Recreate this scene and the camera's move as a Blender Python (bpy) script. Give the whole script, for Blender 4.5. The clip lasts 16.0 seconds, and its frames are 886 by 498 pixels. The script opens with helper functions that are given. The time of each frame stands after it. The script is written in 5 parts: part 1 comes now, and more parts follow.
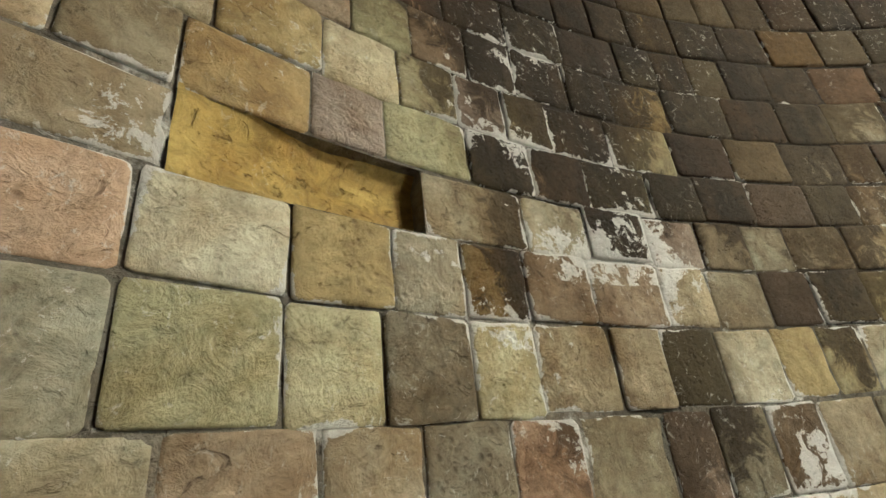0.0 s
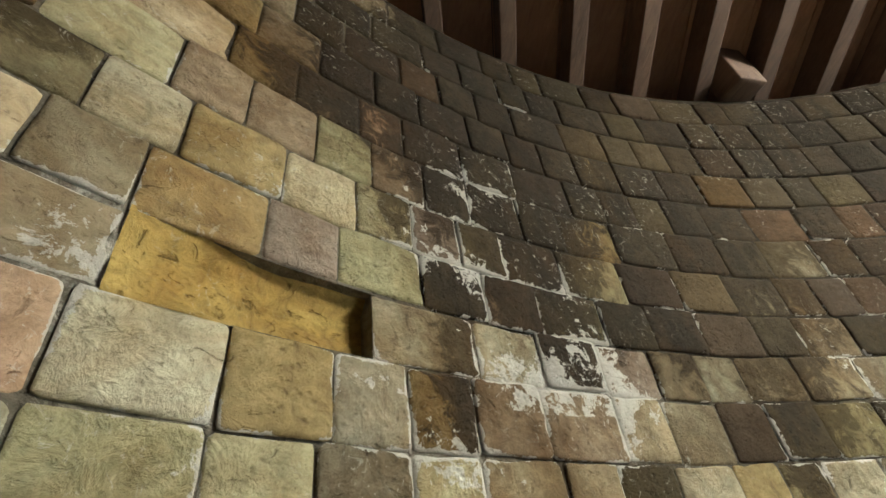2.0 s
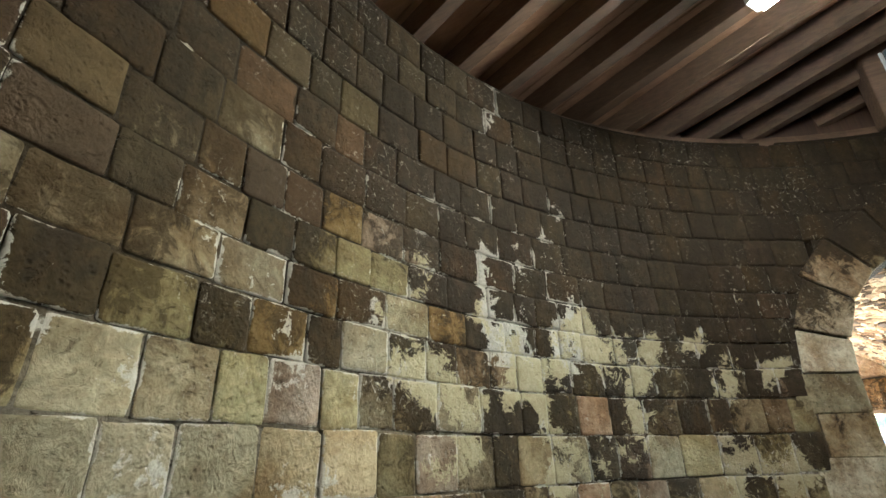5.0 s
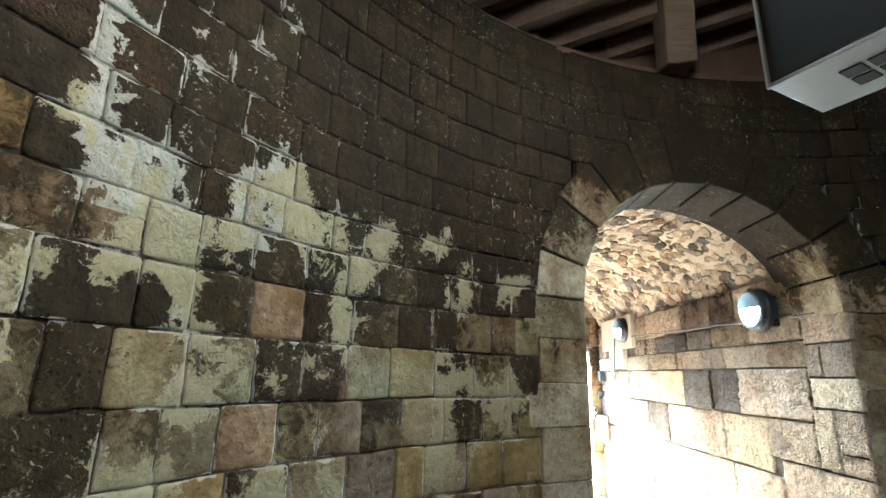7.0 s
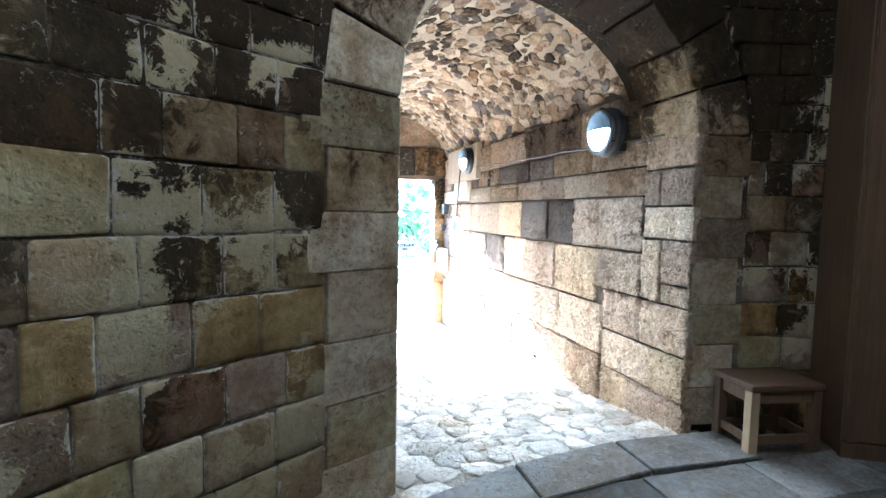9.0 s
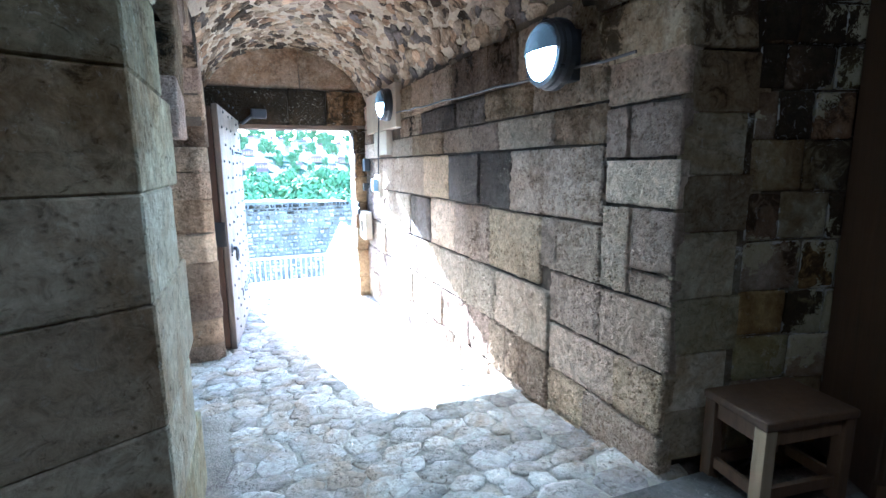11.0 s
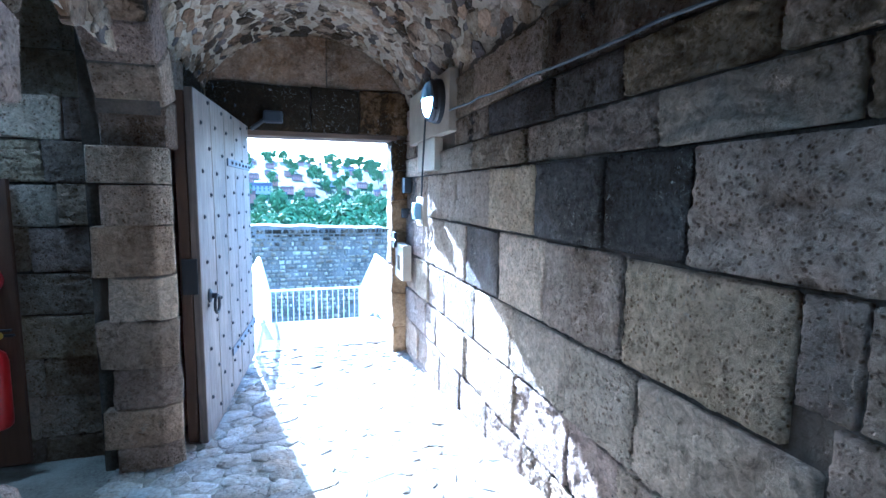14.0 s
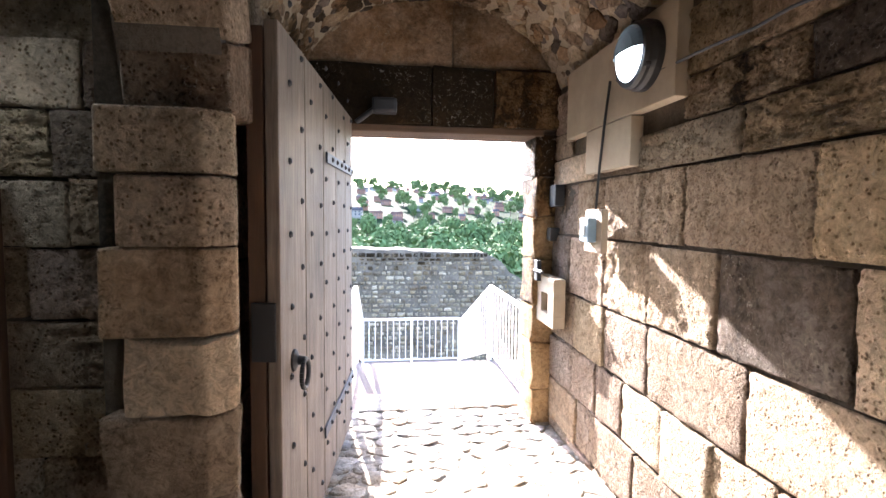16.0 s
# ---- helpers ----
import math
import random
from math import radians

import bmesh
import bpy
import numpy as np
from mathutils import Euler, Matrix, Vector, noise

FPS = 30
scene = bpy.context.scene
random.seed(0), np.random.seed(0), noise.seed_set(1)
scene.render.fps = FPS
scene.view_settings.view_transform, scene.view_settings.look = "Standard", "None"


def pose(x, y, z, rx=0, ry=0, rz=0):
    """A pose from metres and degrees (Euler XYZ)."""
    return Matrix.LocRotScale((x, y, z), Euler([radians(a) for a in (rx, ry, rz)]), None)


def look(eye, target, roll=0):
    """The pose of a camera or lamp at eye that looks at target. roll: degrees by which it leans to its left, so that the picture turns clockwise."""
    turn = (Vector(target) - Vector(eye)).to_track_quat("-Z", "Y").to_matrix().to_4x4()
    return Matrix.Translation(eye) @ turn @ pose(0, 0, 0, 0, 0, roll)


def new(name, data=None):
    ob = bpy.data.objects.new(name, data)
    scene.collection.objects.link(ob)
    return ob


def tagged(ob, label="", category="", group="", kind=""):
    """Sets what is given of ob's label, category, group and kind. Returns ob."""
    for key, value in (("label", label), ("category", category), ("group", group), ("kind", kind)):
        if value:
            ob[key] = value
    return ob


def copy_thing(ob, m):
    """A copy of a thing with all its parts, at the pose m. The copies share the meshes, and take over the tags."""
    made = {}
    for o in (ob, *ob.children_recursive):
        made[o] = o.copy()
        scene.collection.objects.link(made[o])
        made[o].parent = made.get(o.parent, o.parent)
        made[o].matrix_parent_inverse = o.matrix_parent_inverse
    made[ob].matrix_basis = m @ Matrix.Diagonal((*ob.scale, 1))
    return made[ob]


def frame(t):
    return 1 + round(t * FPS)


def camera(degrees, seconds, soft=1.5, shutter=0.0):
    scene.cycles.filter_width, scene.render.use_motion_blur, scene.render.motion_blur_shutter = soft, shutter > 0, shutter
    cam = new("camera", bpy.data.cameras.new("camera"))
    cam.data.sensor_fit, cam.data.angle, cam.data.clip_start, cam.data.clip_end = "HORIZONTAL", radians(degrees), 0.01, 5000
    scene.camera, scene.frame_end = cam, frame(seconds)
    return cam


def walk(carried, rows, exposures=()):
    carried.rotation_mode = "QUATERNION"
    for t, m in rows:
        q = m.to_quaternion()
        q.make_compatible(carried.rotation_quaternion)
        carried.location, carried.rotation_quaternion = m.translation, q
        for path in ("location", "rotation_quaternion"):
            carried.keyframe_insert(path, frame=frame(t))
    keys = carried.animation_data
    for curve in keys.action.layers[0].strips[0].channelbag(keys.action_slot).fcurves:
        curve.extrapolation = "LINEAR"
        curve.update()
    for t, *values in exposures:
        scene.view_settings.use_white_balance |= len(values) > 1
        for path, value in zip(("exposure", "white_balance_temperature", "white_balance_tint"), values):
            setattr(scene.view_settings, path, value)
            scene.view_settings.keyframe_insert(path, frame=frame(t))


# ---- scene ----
# ---------------------------------------------------------------- camera and walk
cam = camera(84.5, 16.0)
PATH = [
    (0.0, -2.249, -9.411, 1.623, 114.74, 5.96, 81.81),
    (0.5, -2.243, -9.408, 1.633, 122.01, 6.25, 83.91),
    (1.0, -2.232, -9.397, 1.640, 127.30, 6.45, 85.29),
    (1.5, -2.231, -9.380, 1.636, 129.83, 6.65, 84.56),
    (2.0, -2.234, -9.369, 1.621, 128.56, 6.46, 78.50),
    (2.5, -2.240, -9.337, 1.599, 126.13, 6.19, 69.37),
    (3.0, -2.243, -9.205, 1.580, 122.13, 6.34, 59.68),
    (3.5, -2.271, -9.075, 1.578, 118.62, 5.51, 50.06),
    (4.0, -2.338, -8.950, 1.575, 115.90, 4.23, 41.00),
    (4.2, -2.346, -8.893, 1.574, 115.00, 3.79, 37.33),
    (6.3, -2.247, -7.969, 1.635, 111.73, -1.50, 12.84),
    (6.5, -2.249, -7.892, 1.630, 110.06, -1.69, 9.59),
    (7.0, -2.221, -7.717, 1.600, 104.36, -1.31, 0.61),
    (7.5, -2.090, -7.529, 1.580, 97.65, -1.42, -5.78),
    (8.0, -2.025, -7.333, 1.565, 91.94, -1.74, -9.09),
    (8.5, -1.964, -7.151, 1.569, 88.02, -1.31, -12.52),
    (9.0, -1.844, -6.964, 1.574, 85.73, -1.05, -15.39),
    (9.5, -1.747, -6.744, 1.569, 83.72, -0.89, -16.52),
    (10.0, -1.623, -6.597, 1.568, 81.74, -0.76, -17.74),
    (10.2, -1.550, -6.531, 1.575, 81.12, -0.56, -19.02),
    (12.3, -1.166, -5.569, 1.648, 79.90, 0.94, -22.77),
    (12.5, -1.120, -5.482, 1.648, 80.26, 0.75, -22.46),
    (13.0, -1.033, -5.262, 1.636, 81.73, 0.01, -20.68),
    (13.5, -1.029, -5.049, 1.589, 82.35, 0.00, -17.79),
    (14.0, -1.015, -4.867, 1.553, 83.45, -0.60, -16.88),
    (14.5, -1.045, -4.636, 1.475, 83.69, -0.51, -14.27),
    (15.0, -1.034, -4.284, 1.433, 84.07, -0.61, -12.29),
    (15.5, -1.067, -3.929, 1.447, 85.43, -1.12, -9.89),
    (16.0, -1.182, -3.596, 1.473, 86.19, -0.64, -7.07),
]
EXPOSURES = [
    (0.0, 7.6, 5750, 9), (3.0, 7.6, 5750, 8), (4.2, 7.4, 5750, 8), (6.3, 7.0, 5550, 2), (7.0, 7.0, 5300, 3), (8.0, 6.75, 5000, 8),
    (9.0, 6.45, 4850, 10), (10.2, 6.0, 4650, 9), (12.3, 4.45, 4050, 8), (13.5, 4.25, 3800, 6), (14.5, 4.2, 4200, 10), (15.3, 4.1, 5050, 15), (16.0, 3.95, 6000, 21)]
walk(cam, [(t, pose(x, y, z, rx, ry, rz)) for t, x, y, z, rx, ry, rz in PATH], EXPOSURES)

# ---------------------------------------------------------------- world, sun, lamps
SUN_WAY = Vector((0.18, -1.0, -0.445)).normalized()
world = bpy.data.worlds.new("sky")
scene.world = world
world.use_nodes = True
wn = world.node_tree.nodes
sky = wn.new("ShaderNodeTexSky")
sky.sky_type, sky.sun_disc = "NISHITA", False
sky.sun_elevation = math.asin(-SUN_WAY.z)
sky.sun_rotation = math.atan2(-SUN_WAY.x, -SUN_WAY.y)
world.node_tree.links.new(sky.outputs[0], wn["Background"].inputs[0])
wn["Background"].inputs[1].default_value = 0.15
sun = new("sun", bpy.data.lights.new("sun", "SUN"))
sun.data.energy, sun.data.angle, sun.data.color = 5.0, radians(0.6), (1.0, 0.94, 0.84)
sun.matrix_world = look((0, 0, 0), SUN_WAY)


def area_lamp(name, eye, target, size, size_y, watts, colour):
    ob = new(name, bpy.data.lights.new(name, "AREA"))
    ob.data.shape, ob.data.size, ob.data.size_y = "RECTANGLE", size, size_y
    ob.data.energy, ob.data.color = watts, colour
    ob.matrix_world = look(eye, target)
    return ob


# the strip light and the spot under the roof of the round room
TUBE = Vector((-1.50, -6.68, 3.42))
area_lamp("tube_light", TUBE + Vector((0, 0, -0.06)), (-2.6, -10.0, 1.5), 0.5, 0.1, 0.46, (1.0, 0.95, 0.80))
spill = new("tube_spill", bpy.data.lights.new("tube_spill", "POINT"))
spill.data.energy, spill.data.shadow_soft_size, spill.data.color = 0.028, 0.08, (1.0, 0.95, 0.82)
spill.location = TUBE + Vector((0, 0, -0.14))
spot = new("spot_light", bpy.data.lights.new("spot_light", "SPOT"))
spot.data.energy, spot.data.spot_size, spot.data.spot_blend, spot.data.color = 0.9, radians(96), 1.0, (1.0, 0.93, 0.76)
spot.data.shadow_soft_size = 0.06
spot.matrix_world = look((-1.2, -6.95, 3.3), (-3.2, -8.7, 1.0))

# ---------------------------------------------------------------- materials
class Nodes:
    """A node material, built line by line."""

    def __init__(self, name):
        self.m = bpy.data.materials.new(name)
        self.m.use_nodes = True
        self.t = self.m.node_tree
        self.n = self.t.nodes
        self.b = self.n["Principled BSDF"]
        self.geo = self.n.new("ShaderNodeNewGeometry")
        self.info = self.n.new("ShaderNodeObjectInfo")
        self.pos = self.geo.outputs["Position"]

    def put(self, socket, value):
        if isinstance(value, (int, float)):
            socket.default_value = value
        elif isinstance(value, tuple):
            socket.default_value = (*value, 1)[:len(socket.default_value)]
        else:
            self.t.links.new(value, socket)

    def math(self, op, a, b=0.0, clamp=False):
        k = self.n.new("ShaderNodeMath")
        k.operation, k.use_clamp = op, clamp
        self.put(k.inputs[0], a), self.put(k.inputs[1], b)
        return k.outputs[0]

    def stretch(self, sx, sy, sz):
        k = self.n.new("ShaderNodeVectorMath")
        k.operation = "MULTIPLY"
        self.put(k.inputs[0], self.pos)
        k.inputs[1].default_value = (sx, sy, sz)
        return k.outputs[0]

    def noise(self, scale, detail=4.0, rough=0.6, at=None, warp=0.0):
        k = self.n.new("ShaderNodeTexNoise")
        self.put(k.inputs["Vector"], at or self.pos)
        k.inputs["Scale"].default_value, k.inputs["Detail"].default_value = scale, detail
        k.inputs["Roughness"].default_value, k.inputs["Distortion"].default_value = rough, warp
        return k.outputs["Fac"]

    def cells(self, scale, at=None):
        k = self.n.new("ShaderNodeTexVoronoi")
        self.put(k.inputs["Vector"], at or self.pos)
        k.inputs["Scale"].default_value = scale
        return k.outputs["Distance"]

    def ramp(self, value, stops, step=False):
        k = self.n.new("ShaderNodeValToRGB")
        if step:
            k.color_ramp.interpolation = "CONSTANT"
        self.put(k.inputs[0], value)
        e = k.color_ramp.elements
        while len(e) < len(stops):
            e.new(0.5)
        for one, (at, c) in zip(e, stops):
            one.position, one.color = at, (*c, 1) if isinstance(c, tuple) else (c, c, c, 1)
        return k.outputs[0]

    def mix(self, fac, a, b, kind="MIX"):
        k = self.n.new("ShaderNodeMix")
        k.data_type, k.blend_type = "RGBA", kind
        self.put(k.inputs[0], fac), self.put(k.inputs[6], a), self.put(k.inputs[7], b)
        return k.outputs[2]

    def axis(self, i):
        k = self.n.new("ShaderNodeSeparateXYZ")
        self.put(k.inputs[0], self.pos)
        return k.outputs[i]

    def rnd(self):
        return self.math("FRACT", self.math("ADD", self.info.outputs["Random"], self.geo.outputs["Random Per Island"]))

    def bump(self, height, strength, distance):
        k = self.n.new("ShaderNodeBump")
        k.inputs["Strength"].default_value, k.inputs["Distance"].default_value = strength, distance
        self.put(k.inputs["Height"], height)
        self.put(self.b.inputs["Normal"], k.outputs[0])

    def done(self, colour, rough=0.9, metal=0.0):
        self.put(self.b.inputs["Base Color"], colour), self.put(self.b.inputs["Roughness"], rough), self.put(self.b.inputs["Metallic"], metal)
        return self.m


def plain(name, colour, rough=0.6, metal=0.0, grain=40.0, depth=0.0006):
    k = Nodes(name)
    v = k.noise(grain)
    c = k.mix(k.ramp(k.noise(grain / 8), [(0.35, 0.0), (0.7, 0.5)]), colour, tuple(x * 0.62 for x in colour))
    k.bump(v, 0.5, depth)
    return k.done(c, rough, metal)


def glow(name, colour, strength):
    k = Nodes(name)
    k.put(k.b.inputs["Emission Color"], colour)
    k.b.inputs["Emission Strength"].default_value = strength
    return k.done((0.8, 0.8, 0.8), 0.4)


def stone(name, palette, soot, white, lichen, relief, soot_low=2.1, soot_rise=0.45, hearth=False, own_soot=0.42, speck=0.5, pits=0.7, erode=0.6, relief_shade=0.5, smear=0.10, calm=1.0, pock=0.0):
    """Weathered sandstone: a tint for each block, soot high up and in runs, salt bloom, pale lichen, pits; shade of
    relief and pits is painted in.
    """
    k = Nodes(name)
    r = k.rnd()
    rim = k.n.new("ShaderNodeAttribute")
    rim.attribute_name = "rim"
    rim = rim.outputs["Fac"]
    base = k.ramp(r, [(i / len(palette), c) for i, c in enumerate(palette)], step=True)
    tone = k.ramp(k.math("FRACT", k.math("MULTIPLY", r, 7.31)), [(0, 0.72), (1, 1.18)])
    base = k.mix(1.0, base, tone, "MULTIPLY")
    bed = k.noise(5.0, 6, 0.65, k.stretch(1, 1, 3.0), 0.6)
    base = k.mix(k.ramp(bed, [(0.35, 0.0), (0.75, 0.6 * calm)]), base, k.mix(1.0, base, (0.55, 0.47, 0.36), "MULTIPLY"))
    stain = k.noise(2.3, 5, 0.7, None, 1.0)
    base = k.mix(k.ramp(stain, [(0.46, 0.0), (0.62, 0.75 * calm)]), base, k.mix(1.0, base, (0.62, 0.50, 0.36), "MULTIPLY"))
    fine = k.noise(60.0, 5, 0.7)
    crust = k.noise(30.0, 7, 0.75, None, 0.8)
    # painted micro-shading: lows of the relief darker, ridges lighter
    base = k.mix(relief_shade, base, k.mix(1.0, base, k.ramp(crust, [(0.36, 0.30), (0.52, 1.0), (0.68, 1.55)]), "MULTIPLY"))
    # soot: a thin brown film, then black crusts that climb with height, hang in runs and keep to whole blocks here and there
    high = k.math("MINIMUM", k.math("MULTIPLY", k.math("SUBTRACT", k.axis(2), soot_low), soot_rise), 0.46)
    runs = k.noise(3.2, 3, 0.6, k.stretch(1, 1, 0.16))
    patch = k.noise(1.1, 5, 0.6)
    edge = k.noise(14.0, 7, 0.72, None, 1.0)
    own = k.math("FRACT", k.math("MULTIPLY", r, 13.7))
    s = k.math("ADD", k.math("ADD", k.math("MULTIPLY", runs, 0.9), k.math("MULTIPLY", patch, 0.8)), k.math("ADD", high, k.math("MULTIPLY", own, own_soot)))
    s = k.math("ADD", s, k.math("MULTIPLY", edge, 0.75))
    if hearth:      # the smoke hung over the north and west of the round room; some of this black stands in for dim lamplight
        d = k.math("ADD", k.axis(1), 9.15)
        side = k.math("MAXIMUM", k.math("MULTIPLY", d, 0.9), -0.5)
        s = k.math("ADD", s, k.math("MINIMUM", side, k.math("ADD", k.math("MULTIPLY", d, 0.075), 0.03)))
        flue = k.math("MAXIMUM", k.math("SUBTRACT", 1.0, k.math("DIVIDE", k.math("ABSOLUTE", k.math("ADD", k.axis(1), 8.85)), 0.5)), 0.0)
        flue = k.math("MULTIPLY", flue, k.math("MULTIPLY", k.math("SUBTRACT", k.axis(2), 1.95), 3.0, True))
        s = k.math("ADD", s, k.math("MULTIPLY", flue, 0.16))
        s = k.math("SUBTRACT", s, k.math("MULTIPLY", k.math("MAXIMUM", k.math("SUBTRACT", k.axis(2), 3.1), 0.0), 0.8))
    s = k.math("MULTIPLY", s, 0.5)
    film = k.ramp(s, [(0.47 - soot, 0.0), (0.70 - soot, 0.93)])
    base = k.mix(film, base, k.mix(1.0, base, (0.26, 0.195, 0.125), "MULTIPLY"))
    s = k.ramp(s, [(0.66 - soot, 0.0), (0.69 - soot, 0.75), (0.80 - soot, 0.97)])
    if hearth:      # the crust keeps to some blocks and leaves others brown; towards the door it is thick all over, partly as painted-in low light
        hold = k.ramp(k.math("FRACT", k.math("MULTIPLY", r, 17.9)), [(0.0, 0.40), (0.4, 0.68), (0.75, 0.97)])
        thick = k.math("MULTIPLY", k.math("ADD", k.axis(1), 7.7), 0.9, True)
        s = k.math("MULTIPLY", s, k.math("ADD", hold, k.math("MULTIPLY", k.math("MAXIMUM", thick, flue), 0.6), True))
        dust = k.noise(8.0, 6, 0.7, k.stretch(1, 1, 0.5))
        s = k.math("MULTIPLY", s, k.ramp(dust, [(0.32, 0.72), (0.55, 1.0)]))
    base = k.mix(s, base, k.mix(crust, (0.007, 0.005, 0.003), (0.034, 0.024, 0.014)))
    flake = k.noise(38.0, 5, 0.8, None, 1.0)
    base = k.mix(k.math("MULTIPLY", k.ramp(flake, [(0.58, 0.0), (0.66, 1.0)]), k.math("MULTIPLY", k.ramp(k.noise(2.6, 3), [(0.45, 0.0), (0.6, 1.0)]), speck)), base, (0.46, 0.42, 0.34))
    # small pits, with the shade inside them mixed into the base colour
    pit = k.ramp(k.cells(48.0), [(0.0, 0.0), (0.30, 1.0)])
    pitted = k.ramp(k.noise(3.0), [(0.42, 0.0), (0.62, pits)])
    base = k.mix(k.math("MULTIPLY", k.math("SUBTRACT", 1.0, pit), pitted), base, k.mix(1.0, base, (0.25, 0.22, 0.2), "MULTIPLY"))
    # larger hollows, coloured dark inside as if shaded
    hollow = k.noise(24.0, 6, 0.65, k.stretch(1, 1, 1.5), 1.4)
    hole = k.math("MULTIPLY", k.ramp(hollow, [(0.27, 1.0), (0.40, 0.0)]), pits)
    base = k.mix(hole, base, k.mix(1.0, base, (0.22, 0.18, 0.15), "MULTIPLY"))
    # salt bloom and mortar smears, thickest round the joints
    w = k.math("ADD", k.noise(3.6, 3, 0.5), k.math("MULTIPLY", k.noise(20.0, 7, 0.75, None, 0.4), 0.7))
    w = k.math("ADD", w, k.math("MULTIPLY", rim, smear))
    w = k.math("SUBTRACT", w, k.math("MULTIPLY", k.math("MAXIMUM", high, 0.0), 0.42 if hearth else 0.13))
    if hearth:      # two limewash runs down the west wall
        for y0, half, gain in ((-6.62, 0.16, 0.17), (-6.31, 0.09, 0.13), (-9.0, 0.35, 0.08)):
            run = k.math("MAXIMUM", k.math("SUBTRACT", 1.0, k.math("DIVIDE", k.math("ABSOLUTE", k.math("ADD", k.axis(1), -y0)), half)), 0.0)
            run = k.math("MULTIPLY", k.math("MINIMUM", k.math("MULTIPLY", run, 3.0), 1.0), k.math("MULTIPLY", k.math("GREATER_THAN", k.axis(2), 1.95), k.math("LESS_THAN", k.axis(0), -1.2)))
            w = k.math("ADD", w, k.math("MULTIPLY", run, gain))
    w = k.ramp(w, [(0.96 - white, 0.0), (1.03 - white, 0.45), (1.14 - white, 0.8)])
    base = k.mix(w, base, k.mix(crust, (0.22, 0.20, 0.16), (0.62, 0.57, 0.48)))
    if lichen:
        y = k.math("ADD", k.noise(3.6, 2, 0.5), k.math("MULTIPLY", k.noise(18.0, 7, 0.8, None, 0.8), 0.6))
        north = k.math("MINIMUM", k.math("MULTIPLY", k.math("ADD", k.axis(1), 7.2), 0.3), 0.06)
        low = k.math("MINIMUM", k.math("MULTIPLY", k.math("SUBTRACT", 2.25, k.axis(2)), 0.5), 0.06)
        y = k.math("ADD", y, k.math("ADD", north, low))
        y = k.ramp(y, [(0.93 - lichen, 0.0), (0.95 - lichen, 0.9)])
        base = k.mix(y, base, k.mix(crust, (0.21, 0.175, 0.095), (0.41, 0.355, 0.22)))
    h = k.math("ADD", k.math("ADD", k.noise(9.0, 7, 0.65, None, 0.5), k.math("MULTIPLY", fine, 0.22)), k.math("MULTIPLY", pit, pitted))
    h = k.math("ADD", h, k.math("MULTIPLY", crust, 0.5))
    if pock:        # deep weather pits, thick on some blocks and sparse on others, their shade put into the colour
        worst = k.ramp(k.math("ADD", k.math("MULTIPLY", k.math("FRACT", k.math("MULTIPLY", r, 31.7)), 0.7), k.noise(3.5, 3)), [(0.55, 0.0), (0.95, pock)])
        deep = k.math("MULTIPLY", k.ramp(k.math("ADD", k.cells(55.0), k.math("MULTIPLY", k.noise(26.0, 4, 0.7), 0.7)), [(0.46, 1.0), (0.66, 0.0)]), worst)
        base = k.mix(deep, base, k.mix(1.0, base, (0.52, 0.46, 0.40), "MULTIPLY"))
        h = k.math("SUBTRACT", k.math("ADD", h, k.math("MULTIPLY", k.noise(75.0, 6, 0.8), 0.5)), k.math("MULTIPLY", deep, 1.3))
    gnaw = k.math("MULTIPLY", k.noise(15.0, 8, 0.7, None, 1.2), k.ramp(k.math("FRACT", k.math("MULTIPLY", r, 23.3)), [(0.45, 0.2), (0.8, erode)]))
    k.bump(k.math("SUBTRACT", k.math("ADD", h, gnaw), k.math("MULTIPLY", hole, 0.9)), 1.0, relief)
    k.b.inputs["Specular IOR Level"].default_value = 0.12
    return k.done(base, 0.94)


def mortar(name, colour, dark):
    k = Nodes(name)
    f = k.noise(70.0, 5, 0.7)
    c = k.mix(k.ramp(k.noise(2.0, 5), [(0.38, 0.0), (0.62, 1.0)]), colour, dark)
    c = k.mix(k.ramp(f, [(0.4, 0.0), (0.7, 0.5)]), c, tuple(min(1, x * 1.4) for x in colour))
    k.bump(k.math("ADD", f, k.noise(14.0, 6)), 0.9, 0.012)
    k.b.inputs["Specular IOR Level"].default_value = 0.1
    return k.done(c, 0.95)


def wood(name, light, dark, along="z", grey=0.0):
    k = Nodes(name)
    sx, sy, sz = {"z": (14, 14, 0.9), "x": (0.9, 14, 14), "y": (14, 0.9, 14)}[along]
    g = k.noise(3.0, 8, 0.7, k.stretch(sx, sy, sz), 0.7)
    c = k.mix(k.ramp(g, [(0.3, 0.0), (0.7, 1.0)]), light, dark)
    c = k.mix(1.0, c, k.ramp(k.rnd(), [(0, 0.7), (1, 1.25)]), "MULTIPLY")
    c = k.mix(k.ramp(k.noise(2.5, 5), [(0.4, 0.0), (0.75, 0.5)]), c, tuple(x * 0.45 for x in dark))
    k.bump(g, 0.7, 0.004)
    return k.done(c, 0.75)


TOWER_TINTS = [(0.40, 0.28, 0.12), (0.37, 0.255, 0.16), (0.36, 0.27, 0.12), (0.37, 0.33, 0.19), (0.33, 0.26, 0.19), (0.29, 0.26, 0.14), (0.39, 0.32, 0.25), (0.24, 0.18, 0.11), (0.43, 0.38, 0.25), (0.29, 0.235, 0.14), (0.34, 0.31, 0.21), (0.36, 0.30, 0.18), (0.31, 0.27, 0.18), (0.35, 0.28, 0.17)]
